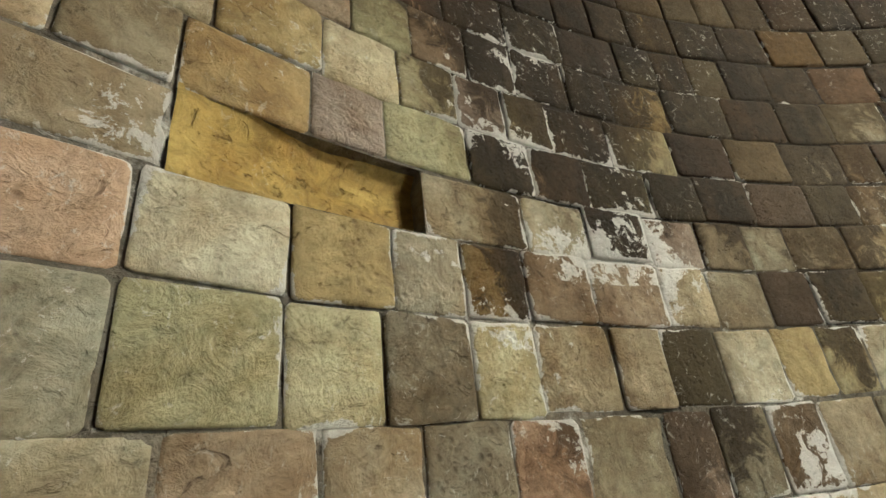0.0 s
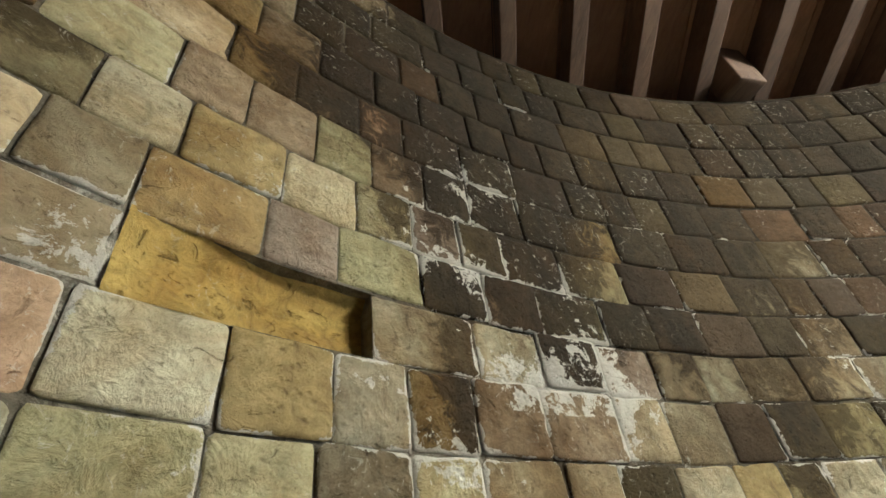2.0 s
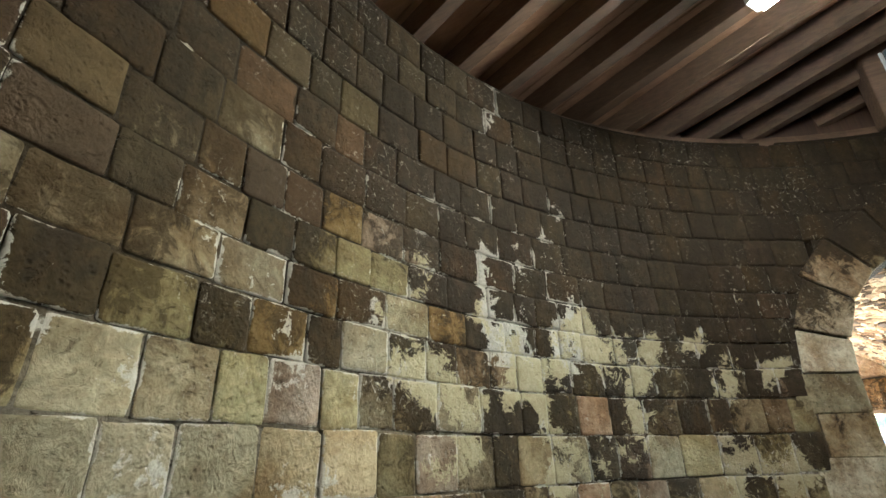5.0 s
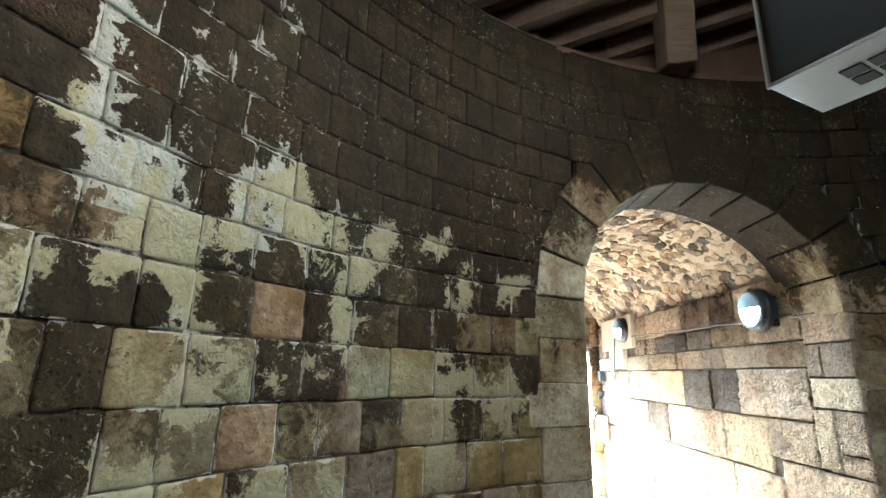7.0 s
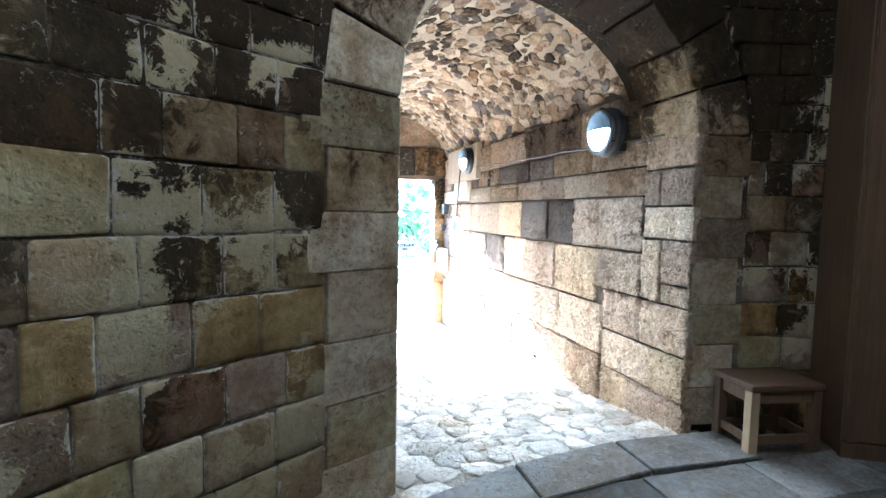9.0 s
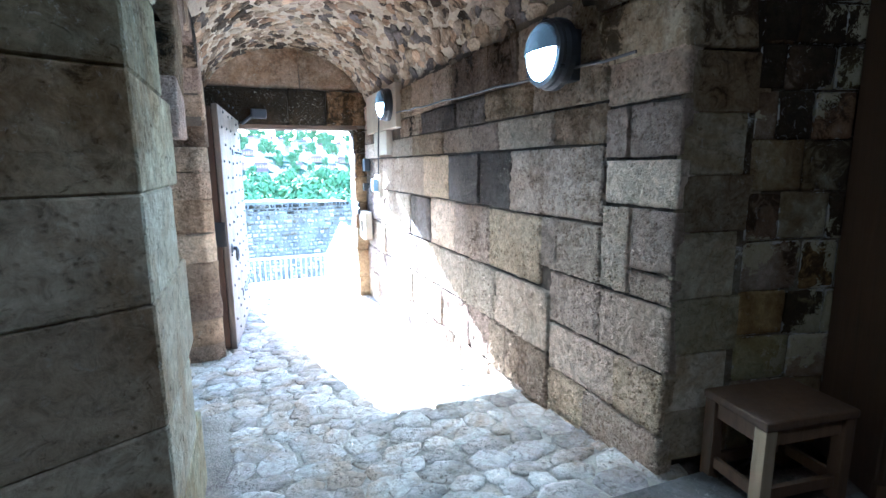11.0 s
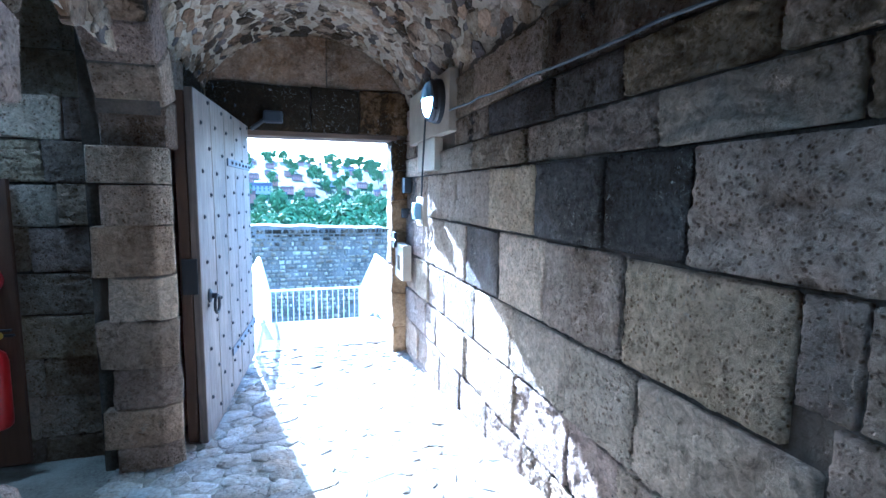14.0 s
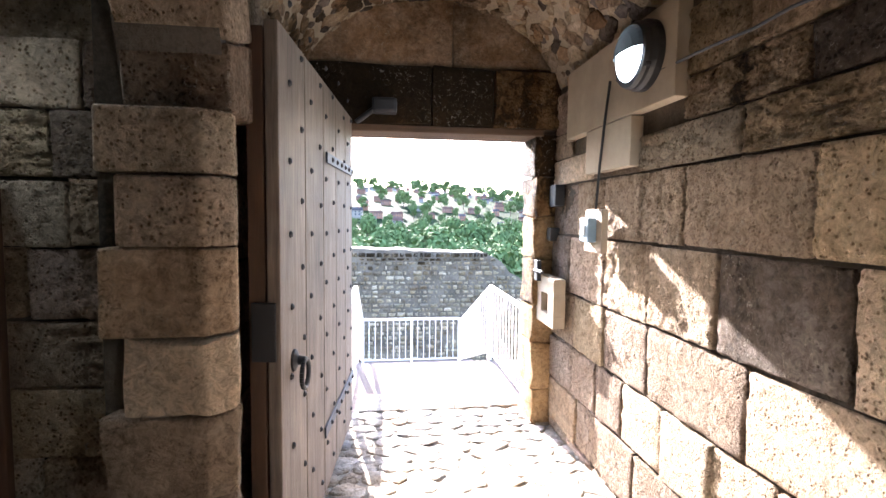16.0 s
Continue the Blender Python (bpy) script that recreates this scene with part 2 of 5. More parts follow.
PASSAGE_TINTS = [(0.56, 0.43, 0.31), (0.49, 0.36, 0.24), (0.59, 0.46, 0.33), (0.51, 0.38, 0.30), (0.38, 0.29, 0.22), (0.55, 0.42, 0.27), (0.46, 0.35, 0.26), (0.60, 0.48, 0.35)]
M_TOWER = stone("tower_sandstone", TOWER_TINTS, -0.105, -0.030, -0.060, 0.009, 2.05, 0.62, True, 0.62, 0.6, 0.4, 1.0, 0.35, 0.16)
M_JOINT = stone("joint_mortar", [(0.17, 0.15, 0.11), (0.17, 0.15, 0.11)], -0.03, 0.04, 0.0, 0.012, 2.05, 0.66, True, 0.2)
M_DRESSED = stone("dressed_sandstone", [(0.46, 0.40, 0.27), (0.42, 0.35, 0.24), (0.49, 0.43, 0.31), (0.40, 0.35, 0.22)], -0.08, -0.12, 0.0, 0.010, 2.0, 0.5)
M_PASSAGE = stone("passage_sandstone", PASSAGE_TINTS, -0.30, -0.05, 0.0, 0.040, 1.75, 0.42, False, 0.6, 0.7, 0.8, 2.6, 0.6, 0.0, 0.35, 1.0)
M_DARKSTONE = stone("dark_grey_sandstone", [(0.17, 0.14, 0.12), (0.14, 0.12, 0.105), (0.19, 0.16, 0.135)], -0.16, -0.05, 0.0, 0.028, 1.3, 0.3, False, 0.3, 0.7, 0.8, 0.8, 0.6, 0.0, 0.6, 0.8)
M_RUBBLE = stone("rubble", [(0.44, 0.35, 0.25), (0.38, 0.31, 0.23), (0.48, 0.40, 0.29), (0.17, 0.15, 0.14), (0.40, 0.28, 0.18), (0.46, 0.39, 0.30), (0.42, 0.34, 0.26)], -0.16, -0.05, 0.0, 0.014, 2.4, 0.2)
M_LINTEL = stone("sooty_lintel_stone", [(0.42, 0.29, 0.16), (0.38, 0.26, 0.14), (0.45, 0.32, 0.18)], -0.07, -0.08, 0.0, 0.025, 1.75, 0.25, False, 0.5, 0.7, 0.6, 1.5)
M_TYMPANUM = stone("tympanum_stone", [(0.42, 0.32, 0.23), (0.40, 0.29, 0.20)], -0.25, -0.1, 0.0, 0.03, 1.75, 0.1, False, 0.2, 0.6, 0.5, 1.5)
M_NICHE = stone("fresh_yellow_sandstone", [(0.37, 0.255, 0.075), (0.35, 0.24, 0.07)], -0.4, -0.5, 0.0, 0.006)
M_MORTAR = mortar("lime_mortar", (0.34, 0.31, 0.25), (0.12, 0.10, 0.08))
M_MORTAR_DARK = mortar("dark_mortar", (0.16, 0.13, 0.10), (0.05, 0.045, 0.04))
M_MORTAR_EAST = mortar("brown_lime_mortar", (0.15, 0.12, 0.09), (0.04, 0.034, 0.028))
M_MORTAR_VAULT = mortar("vault_mortar", (0.36, 0.30, 0.22), (0.24, 0.195, 0.145))
M_COBBLE = stone("cobble", [(0.46, 0.43, 0.38), (0.40, 0.37, 0.33), (0.50, 0.46, 0.41), (0.43, 0.39, 0.34)], -0.4, -0.2, 0.0, 0.010)
M_SLAB = stone("floor_slab", [(0.15, 0.148, 0.14), (0.13, 0.128, 0.122), (0.18, 0.175, 0.165)], -0.4, -0.4, 0.0, 0.003)
M_CONCRETE = mortar("landing_concrete", (0.18, 0.145, 0.125), (0.14, 0.112, 0.095))
M_CURTAIN = stone("curtain_stone", [(0.36, 0.315, 0.235), (0.26, 0.23, 0.17), (0.42, 0.37, 0.285), (0.21, 0.18, 0.14), (0.31, 0.265, 0.19)], -0.20, -0.1, 0.0, 0.02, 0.15, 1.1)
M_OAK = wood("weathered_oak", (0.24, 0.19, 0.15), (0.075, 0.058, 0.046))
M_BEAM = wood("roof_timber", (0.17, 0.10, 0.055), (0.075, 0.042, 0.024), "x")
M_BOARD = wood("roof_board", (0.42, 0.24, 0.14), (0.26, 0.14, 0.08), "x")
M_CABINET = wood("cabinet_wood", (0.13, 0.075, 0.033), (0.07, 0.04, 0.018))
M_STOOL = wood("stool_wood", (0.16, 0.09, 0.042), (0.09, 0.052, 0.025))
M_STOOL_LEG = wood("pale_stool_wood", (0.52, 0.40, 0.24), (0.42, 0.30, 0.17))
M_BACKBOARD = wood("brown_backboard", (0.10, 0.05, 0.025), (0.06, 0.03, 0.016))
M_IRON = plain("black_iron", (0.025, 0.026, 0.030), 0.6, 0.2)
M_STRAP = plain("blue_grey_iron", (0.05, 0.06, 0.08), 0.65, 0.0)
M_BLACK = plain("black_plastic", (0.018, 0.019, 0.021), 0.45)
M_CABLE = plain("grey_cable", (0.06, 0.06, 0.065), 0.5)
M_PAINT = plain("white_painted_steel", (0.78, 0.77, 0.74), 0.45)
M_PLATE = plain("cream_stone_plate", (0.42, 0.35, 0.26), 0.85, 0.0, 60, 0.002)
M_WHITE = plain("white_plastic", (0.72, 0.72, 0.70), 0.4)
M_BUTTON = plain("blue_grey_plastic", (0.25, 0.36, 0.45), 0.4)
M_RED = plain("red_enamel", (0.42, 0.012, 0.012), 0.3)
M_YELLOW = plain("yellow_plastic", (0.55, 0.38, 0.03), 0.4)
M_GREEN = plain("sign_green", (0.0, 0.13, 0.075), 0.4)
M_SIGNWHITE = plain("sign_white", (0.75, 0.76, 0.74), 0.4)
M_STEEL = plain("dark_grey_steel", (0.045, 0.055, 0.06), 0.35, 0.4)
M_LIGHTSTEEL = plain("light_grey_steel", (0.42, 0.45, 0.47), 0.4, 0.2)
M_LENS = glow("lit_diffuser", (0.80, 1.0, 1.0), 3.0)
M_TUBE = glow("lit_tube", (1.0, 0.96, 0.86), 3.6)

# ---------------------------------------------------------------- mesh helpers
def part(name, bm, material, parent=None, label=""):
    me = bpy.data.meshes.new(name)
    bm.to_mesh(me)
    bm.free()
    me.materials.append(material)
    ob = new(name, me)
    if parent:
        ob.parent = parent
    return tagged(ob, label) if label else ob


def shared(name, me, parent, m):
    ob = new(name, me)
    ob.parent = parent
    ob.matrix_basis = m
    return ob


def thing(name, label, category, group="", kind="", at=None):
    ob = new(name)
    ob.empty_display_size = 0.1
    if at:
        ob.location = at
    return tagged(ob, label, category, group, kind)


def box(bm, x0, x1, y0, y1, z0, z1, bevel=0.0, m=None):
    made = bmesh.ops.create_cube(bm, size=1.0)["verts"]
    for v in made:
        v.co = Vector(((x0 + x1) / 2 + v.co.x * (x1 - x0), (y0 + y1) / 2 + v.co.y * (y1 - y0), (z0 + z1) / 2 + v.co.z * (z1 - z0)))
    if bevel:
        edges = list({e for v in made for e in v.link_edges})
        made = bmesh.ops.bevel(bm, geom=edges, offset=bevel, segments=2, affect="EDGES", profile=0.6)["verts"]
    if m:
        bmesh.ops.transform(bm, matrix=m, verts=made)
    return bm


def rod(bm, a, b, r, r2=None, sides=10):
    a, b = Vector(a), Vector(b)
    m = Matrix.Translation((a + b) / 2) @ (b - a).to_track_quat("Z", "Y").to_matrix().to_4x4()
    bmesh.ops.create_cone(bm, cap_ends=True, segments=sides, radius1=r, radius2=r if r2 is None else r2, depth=(b - a).length, matrix=m)
    return bm


def prism(bm, foot, z0, z1, bevel=0.0):
    """An upright prism over a footprint that runs anticlockwise."""
    lo = [bm.verts.new((x, y, z0)) for x, y in foot]
    hi = [bm.verts.new((x, y, z1)) for x, y in foot]
    bm.faces.new(lo[::-1]), bm.faces.new(hi)
    n = len(foot)
    for i in range(n):
        bm.faces.new((lo[i], lo[(i + 1) % n], hi[(i + 1) % n], hi[i]))
    if bevel:
        edges = list({e for v in lo + hi for e in v.link_edges})
        bmesh.ops.bevel(bm, geom=edges, offset=bevel, segments=1, affect="EDGES")
    return bm


def turn(bm, profile, m, sides=24):
    """A body of revolution about z, from (radius, height) pairs."""
    rings = []
    for r, z in profile:
        rings.append([bm.verts.new(m @ Vector((r * math.cos(a), r * math.sin(a), z))) for a in [2 * math.pi * i / sides for i in range(sides)]])
    for lo, hi in zip(rings, rings[1:]):
        for i in range(sides):
            bm.faces.new((lo[i], lo[(i + 1) % sides], hi[(i + 1) % sides], hi[i]))
    bm.faces.new(rings[0][::-1]), bm.faces.new(rings[-1])
    return bm


def tube(bm, points, r, sides=8):
    """One swept tube through the points."""
    pts = [Vector(p) for p in points]
    rings = []
    for i, p in enumerate(pts):
        way = (pts[min(i + 1, len(pts) - 1)] - pts[max(i - 1, 0)]).normalized()
        u = way.orthogonal().normalized() if not rings else (last_u - way * last_u.dot(way)).normalized()
        last_u, v = u, way.cross(u)
        rings.append([bm.verts.new(p + (u * math.cos(t) + v * math.sin(t)) * r) for t in [2 * math.pi * k / sides for k in range(sides)]])
    for lo, hi in zip(rings, rings[1:]):
        for i in range(sides):
            bm.faces.new((lo[i], lo[(i + 1) % sides], hi[(i + 1) % sides], hi[i]))
    bm.faces.new(rings[0][::-1]), bm.faces.new(rings[-1])
    return bm


rng = random.Random(7)


def block_data(rough, chamfer, seed, n=3, rim_w=0.07, rugged=0.0):
    """Vertices and faces of a unit block: front at y = 0 looking to -y, one deep, one wide, one high, worn round its rim."""
    q = random.Random(seed)
    inner = [-0.5 + rim_w + (1 - 2 * rim_w) * i / (n - 2) for i in range(n - 1)]
    at = [-0.5] + inner + [0.5]
    skew = [q.uniform(-0.02, 0.02) for _ in range(4)]
    grid, faces, rims = [], [], []
    for j in range(n + 1):
        for i in range(n + 1):
            rim = i in (0, n) or j in (0, n)
            x, z = at[i], at[j]
            x, z = x * (1 - (skew[0] if z > 0 else skew[1]) - 0.01), z * (1 - (skew[2] if x > 0 else skew[3]) - 0.015)
            if not rim:
                x, z = x + q.uniform(-0.025, 0.025), z + q.uniform(-0.03, 0.03)
            elif i in (0, n) and j in (0, n):
                x, z = x * (1 - q.uniform(0, 0.05)), z * (1 - q.uniform(0, 0.06))
            worn_in = rugged * max(0, noise.fractal(Vector((x * 2.6 + seed * 5.3, z * 2.0, seed * 1.7)), 0.8, 2.1, 4))
            worn_in += rugged * 0.55 * abs(noise.fractal(Vector((x * 9.0 + seed * 2.3, z * 6.5, seed * 3.7)), 0.7, 2.2, 3)) if rugged and not rim else 0
            rims.append(1.0 if rim else 0.0)
            grid.append((x, (chamfer * q.uniform(0.5, 1.3) if rim else 0.0) + q.uniform(-rough, rough) + worn_in, z))
    w = n + 1
    for j in range(n):
        for i in range(n):
            faces.append((j * w + i, j * w + i + 1, (j + 1) * w + i + 1, (j + 1) * w + i))
    loop = [i for i in range(w)] + [j * w + n for j in range(1, w)] + [n * w + i for i in range(n - 1, -1, -1)] + [j * w for j in range(n - 1, 0, -1)]
    back = len(grid)
    grid += [(grid[i][0], 1.0, grid[i][2]) for i in loop]
    k = len(loop)
    faces += [(loop[i], back + i, back + (i + 1) % k, loop[(i + 1) % k]) for i in range(k)]
    return grid, faces, rims + [1.0] * k


def variants(rough, chamfer, count=10, n=3, seed=0, rim_w=0.07, rugged=0.0):
    return [block_data(rough, chamfer, seed + i, n, rim_w, rugged * (0.25 + 1.5 * ((seed + i) * 0.37 % 1))) for i in range(count)]


def as_mesh(name, data, material):
    me = bpy.data.meshes.new(name)
    me.from_pydata(data[0], [], data[1])
    me.materials.append(material)
    me.shade_smooth()
    if len(data) > 2:      # 1 at the worn rim of a block, where mortar smears over it
        me.attributes.new("rim", "FLOAT", "POINT").data.foreach_set("value", data[2])
    return me


def facing(x, y, z, out, w, d, h, lean=0.0):
    """The matrix of a unit block: its middle at (x, y, z) on the wall's face, out: the way into the wall."""
    ox, oy = out
    tang = Vector((oy, -ox, 0))
    m = Matrix((tang, Vector((ox, oy, 0)), Vector((0, 0, 1)))).transposed().to_4x4()
    return Matrix.Translation((x, y, z)) @ m @ pose(0, 0, 0, 0, lean, 0) @ Matrix.Diagonal((w, d, h, 1))


def lay(parent, name, levels, spans, place, widths, shapes, material, gap=0.008, depth=0.06, jut=0.006, single=lambda u, z: True, limit=300, seed=1, skip=None, unit=1.0):
    """Courses of blocks: levels are the bed joints; spans(z0, z1) gives the stretches to fill; place(u) the point and the way in."""
    q = random.Random(seed)
    meshes = [as_mesh(name, s, material) for s in shapes]
    verts, faces, rims, made = [], [], [], 0
    for z0, z1 in zip(levels, levels[1:]):
        for u0, u1 in spans(z0, z1):
            cuts, u = [u0], u0
            while True:
                step = q.uniform(*widths)
                if u + step > u1 - widths[0] * 0.6:
                    break
                u += step
                cuts.append(u)
            cuts.append(u1)
            for a, b in zip(cuts, cuts[1:]):
                mid = (a + b) / 2
                if skip and skip(mid, (z0 + z1) / 2):
                    continue
                x, y, out = place(mid)
                off = q.uniform(-jut, jut)
                m = facing(x + out[0] * off, y + out[1] * off, (z0 + z1) / 2 + q.uniform(-0.004, 0.004), out, (b - a) * unit - gap, depth, z1 - z0 - gap, q.uniform(-0.6, 0.6))
                i = q.randrange(len(shapes))
                if made < limit and single(mid, (z0 + z1) / 2):
                    shared(name, meshes[i], parent, m)
                    made += 1
                else:
                    k = len(verts)
                    verts += [tuple(m @ Vector(v)) for v in shapes[i][0]]
                    faces += [tuple(k + j for j in f) for f in shapes[i][1]]
                    rims += shapes[i][2]
    if verts:
        me = as_mesh(name + "_courses", (verts, faces, rims), material)
        tagged(shared(name + "_courses", me, parent, Matrix.Identity(4)), kind="stuff")


def pebble_data(seed, flat=0.45, sides=7):
    """A unit stone, irregular in outline and domed to +z."""
    q = random.Random(seed)
    turns = sorted((i + q.uniform(-0.3, 0.3)) / sides * 2 * math.pi for i in range(sides))
    rad = [q.uniform(0.42, 0.56) for _ in turns]
    v = [(r * math.cos(a), r * math.sin(a), -0.4) for r, a in zip(rad, turns)]
    v += [(r * 0.98 * math.cos(a), r * 0.98 * math.sin(a), flat * q.uniform(0.5, 0.75)) for r, a in zip(rad, turns)]
    v += [(r * 0.84 * math.cos(a), r * 0.84 * math.sin(a), flat * q.uniform(0.85, 1.1)) for r, a in zip(rad, turns)]
    f = []
    for ring in (0, sides):
        for i in range(sides):
            j = (i + 1) % sides
            f.append((ring + i, ring + j, ring + sides + j, ring + sides + i))
    f.append(tuple(2 * sides + i for i in range(sides)))
    return v, f


# ---------------------------------------------------------------- plan
CX, CY, R = -0.264, -7.972, 3.04          # the round room
TOWER_FLOOR, WALL_TOP = 0.50, 3.45
JL, JR = -1.525, 0.004                      # jambs of the inner doorway
SPRING = 1.98
ARCH_X, ARCH_R = (JL + JR) / 2, (JR - JL) / 2
WEST = -1.70                               # left side of the passage
SILL, LINTEL = 0.0, 2.06
DOOR_L, DOOR_R = -1.447, -0.13


def ring(deg, r=R):
    a = radians(deg)
    return CX + r * math.cos(a), CY + r * math.sin(a)


def rim_y(x, r=R):
    return CY + math.sqrt(r * r - (x - CX) ** 2)


def bearing(x, y):
    return math.degrees(math.atan2(y - CY, x - CX)) % 360


A_R, A_L = bearing(JR, rim_y(JR)), bearing(JL, rim_y(JL))


def slope(y):
    """Height of the cobbled floor of the passage."""
    return 0.46 * min(1, max(0, (-y - 0.6) / 4.4)) ** 1.25


def arch_z(x, grow=0.0):
    d = abs(x - ARCH_X)
    return SPRING + math.sqrt(max(0, (ARCH_R + grow) ** 2 - d * d)) if d < ARCH_R + grow else SPRING


# ---------------------------------------------------------------- round room: floor, wall
floor = thing("floor", "grey flagstone floor of the round room", "floor", kind="structure")
bm = bmesh.new()
turn(bm, [(R + 0.3, TOWER_FLOOR - 0.3), (R + 0.3, TOWER_FLOOR - 0.14), (R - 0.12, TOWER_FLOOR - 0.13), (R - 0.12, TOWER_FLOOR - 0.012)], Matrix.Translation((CX, CY, 0)), 64)
part("floor_bed", bm, M_MORTAR_DARK, floor)
q = random.Random(3)
n = 0
for i in range(-8, 9):
    for j in range(-14, 15):
        x, y = CX + i * 0.52 + (0.26 if j % 2 else 0), CY + j * 0.30 + 0.1
        if math.hypot(x - CX, y - CY) < R - 0.32 and y > CY - 1.2:
            bm = bmesh.new()
            box(bm, x - 0.255, x + 0.255, y - 0.145, y + 0.145, TOWER_FLOOR - 0.05, TOWER_FLOOR + q.uniform(-0.003, 0.003), 0.004)
            part("flagstone", bm, M_SLAB, floor)
for x0, x1 in ((JL - 0.02, -1.0), (-1.0, -0.45), (-0.45, 0.12)):
    bm = bmesh.new()
    prism(bm, [(x0 + 0.004, rim_y(x0) - 0.36), (x1 - 0.004, rim_y(x1) - 0.36), (x1 - 0.004, rim_y(x1) - 0.09), (x0 + 0.004, rim_y(x0) - 0.09)], TOWER_FLOOR - 0.2, TOWER_FLOOR + 0.012, 0.006)
    part("threshold_slab", bm, M_SLAB, floor)

tower_wall = thing("wall_tower", "curved wall of coursed weathered sandstone blocks, sooty above", "wall", kind="structure")
bm = bmesh.new()
IN, OUT = R + 0.010, R + 0.55


def column(a0, a1, zb0, zb1, z1, r=IN):
    p = [ring(a0, r), ring(a1, r), ring(a1, OUT), ring(a0, OUT)]
    lo = [bm.verts.new((*p[i], zb0 if i in (0, 3) else zb1)) for i in range(4)]
    hi = [bm.verts.new((*p[i], z1)) for i in range(4)]
    bm.faces.new(lo), bm.faces.new(hi[::-1])
    for i in range(4):
        bm.faces.new((lo[(i + 1) % 4], lo[i], hi[i], hi[(i + 1) % 4]))


steps = 20
for i in range(steps):
    a0, a1 = A_R + (A_L - A_R) * i / steps, A_R + (A_L - A_R) * (i + 1) / steps
    column(a0, a1, arch_z(ring(a0)[0], 0.02), arch_z(ring(a1)[0], 0.02), WALL_TOP + 0.02)
NICHE = (205.6, 213.4, 2.01, 2.145)
turns = sorted([A_L + 2.0 + (360 - (A_L - A_R) - 7.0) * i / 110 for i in range(111)] + [NICHE[0], NICHE[1]])
for a0, a1 in zip(turns, turns[1:]):
    if NICHE[0] <= a0 < NICHE[1] - 0.01:
        column(a0, a1, TOWER_FLOOR - 0.3, TOWER_FLOOR - 0.3, NICHE[2])
        column(a0, a1, NICHE[3], NICHE[3], WALL_TOP + 0.02)
        column(a0, a1, NICHE[2], NICHE[2], NICHE[3], R + 0.12)
    else:
        column(a0, a1, TOWER_FLOOR - 0.3, TOWER_FLOOR - 0.3, WALL_TOP + 0.02)
bmesh.ops.recalc_face_normals(bm, faces=bm.faces)
part("mortar_core", bm, M_JOINT, tower_wall)

LEVELS = [0.50, 0.62, 0.79, 0.965, 1.14, 1.33, 1.505, 1.69, 1.86, 2.01, 2.145, 2.285, 2.435, 2.60, 2.765, 2.935, 3.11, 3.28, 3.45]
FIRST, LAST = 66.0, 236.0


def tower_spans(z0, z1):
    z = (z0 + z1) / 2
    out = ARCH_R + 0.30
    left, right = A_L + 5.6, A_R - 5.6
    if z > SPRING:
        h = z - SPRING
        if h >= out:
            left = right = None
        else:
            half = math.sqrt(out * out - h * h)
            left = bearing(ARCH_X - half, rim_y(ARCH_X - half))
            right = bearing(ARCH_X + half, rim_y(ARCH_X + half))
    rows = [(FIRST, LAST)] if left is None else [(FIRST, right), (left, LAST)]
    if z0 < 2.1 < z1:
        rows = [r for r in rows if r[1] < 200] + [(left, NICHE[0]), (NICHE[1], LAST)] if left is not None else rows
        if left is not None:
            rows.insert(0, (FIRST, right))
    return rows


def tower_place(u):
    x, y = ring(u)
    return x, y, (math.cos(radians(u)), math.sin(radians(u)))


TOWER_SHAPES = variants(0.04, 0.12, 18, 5, 20, 0.06)
DEG = math.degrees(1 / R)

# dressed stones of the inner doorway: jambs and ring of voussoirs
def jamb_stones(side):
    z, k = TOWER_FLOOR, 0
    heights = [0.20, 0.22, 0.21, 0.24, 0.20, 0.21, 0.20]
    heights.append(SPRING - TOWER_FLOOR - sum(heights))
    for h in heights:
        reach = 0.26 if k % 2 else 0.34
        deep = (0.50 if k % 2 else 0.38) if side < 0 else 0.03
        x = JL if side < 0 else JR + 0.012
        a = x + side * reach
        foot = [(x, rim_y(x) + 0.003), (x, rim_y(x) + deep), (a, rim_y(x) + deep), (a, rim_y(a) + 0.006)]
        bm = bmesh.new()
        prism(bm, foot if side < 0 else foot[::-1], z, z + h, 0.005)
        bmesh.ops.recalc_face_normals(bm, faces=bm.faces)
        part("jamb_stone", bm, M_DRESSED, tower_wall)
        z, k = z + h, k + 1


jamb_stones(-1), jamb_stones(1)
q = random.Random(11)
cuts = [0.0]
while cuts[-1] < 170:
    cuts.append(cuts[-1] + q.uniform(13, 19))
cuts = [c * 180 / cuts[-1] for c in cuts]
for a0, a1 in zip(cuts, cuts[1:]):
    bm = bmesh.new()
    r2 = ARCH_R + q.uniform(0.27, 0.31)
    lo = []
    for y_off in (-0.003, 0.42):
        for a in (a0 + 0.4, a1 - 0.4):
            for r in (ARCH_R, r2):
                x = ARCH_X + r * math.cos(radians(a))
                lo.append(bm.verts.new((x, rim_y(x) + y_off, SPRING + r * math.sin(radians(a)))))
    bmesh.ops.convex_hull(bm, input=lo)
    bmesh.ops.bevel(bm, geom=bm.edges, offset=0.007, segments=1, affect="EDGES")
    part("voussoir", bm, M_DRESSED, tower_wall)

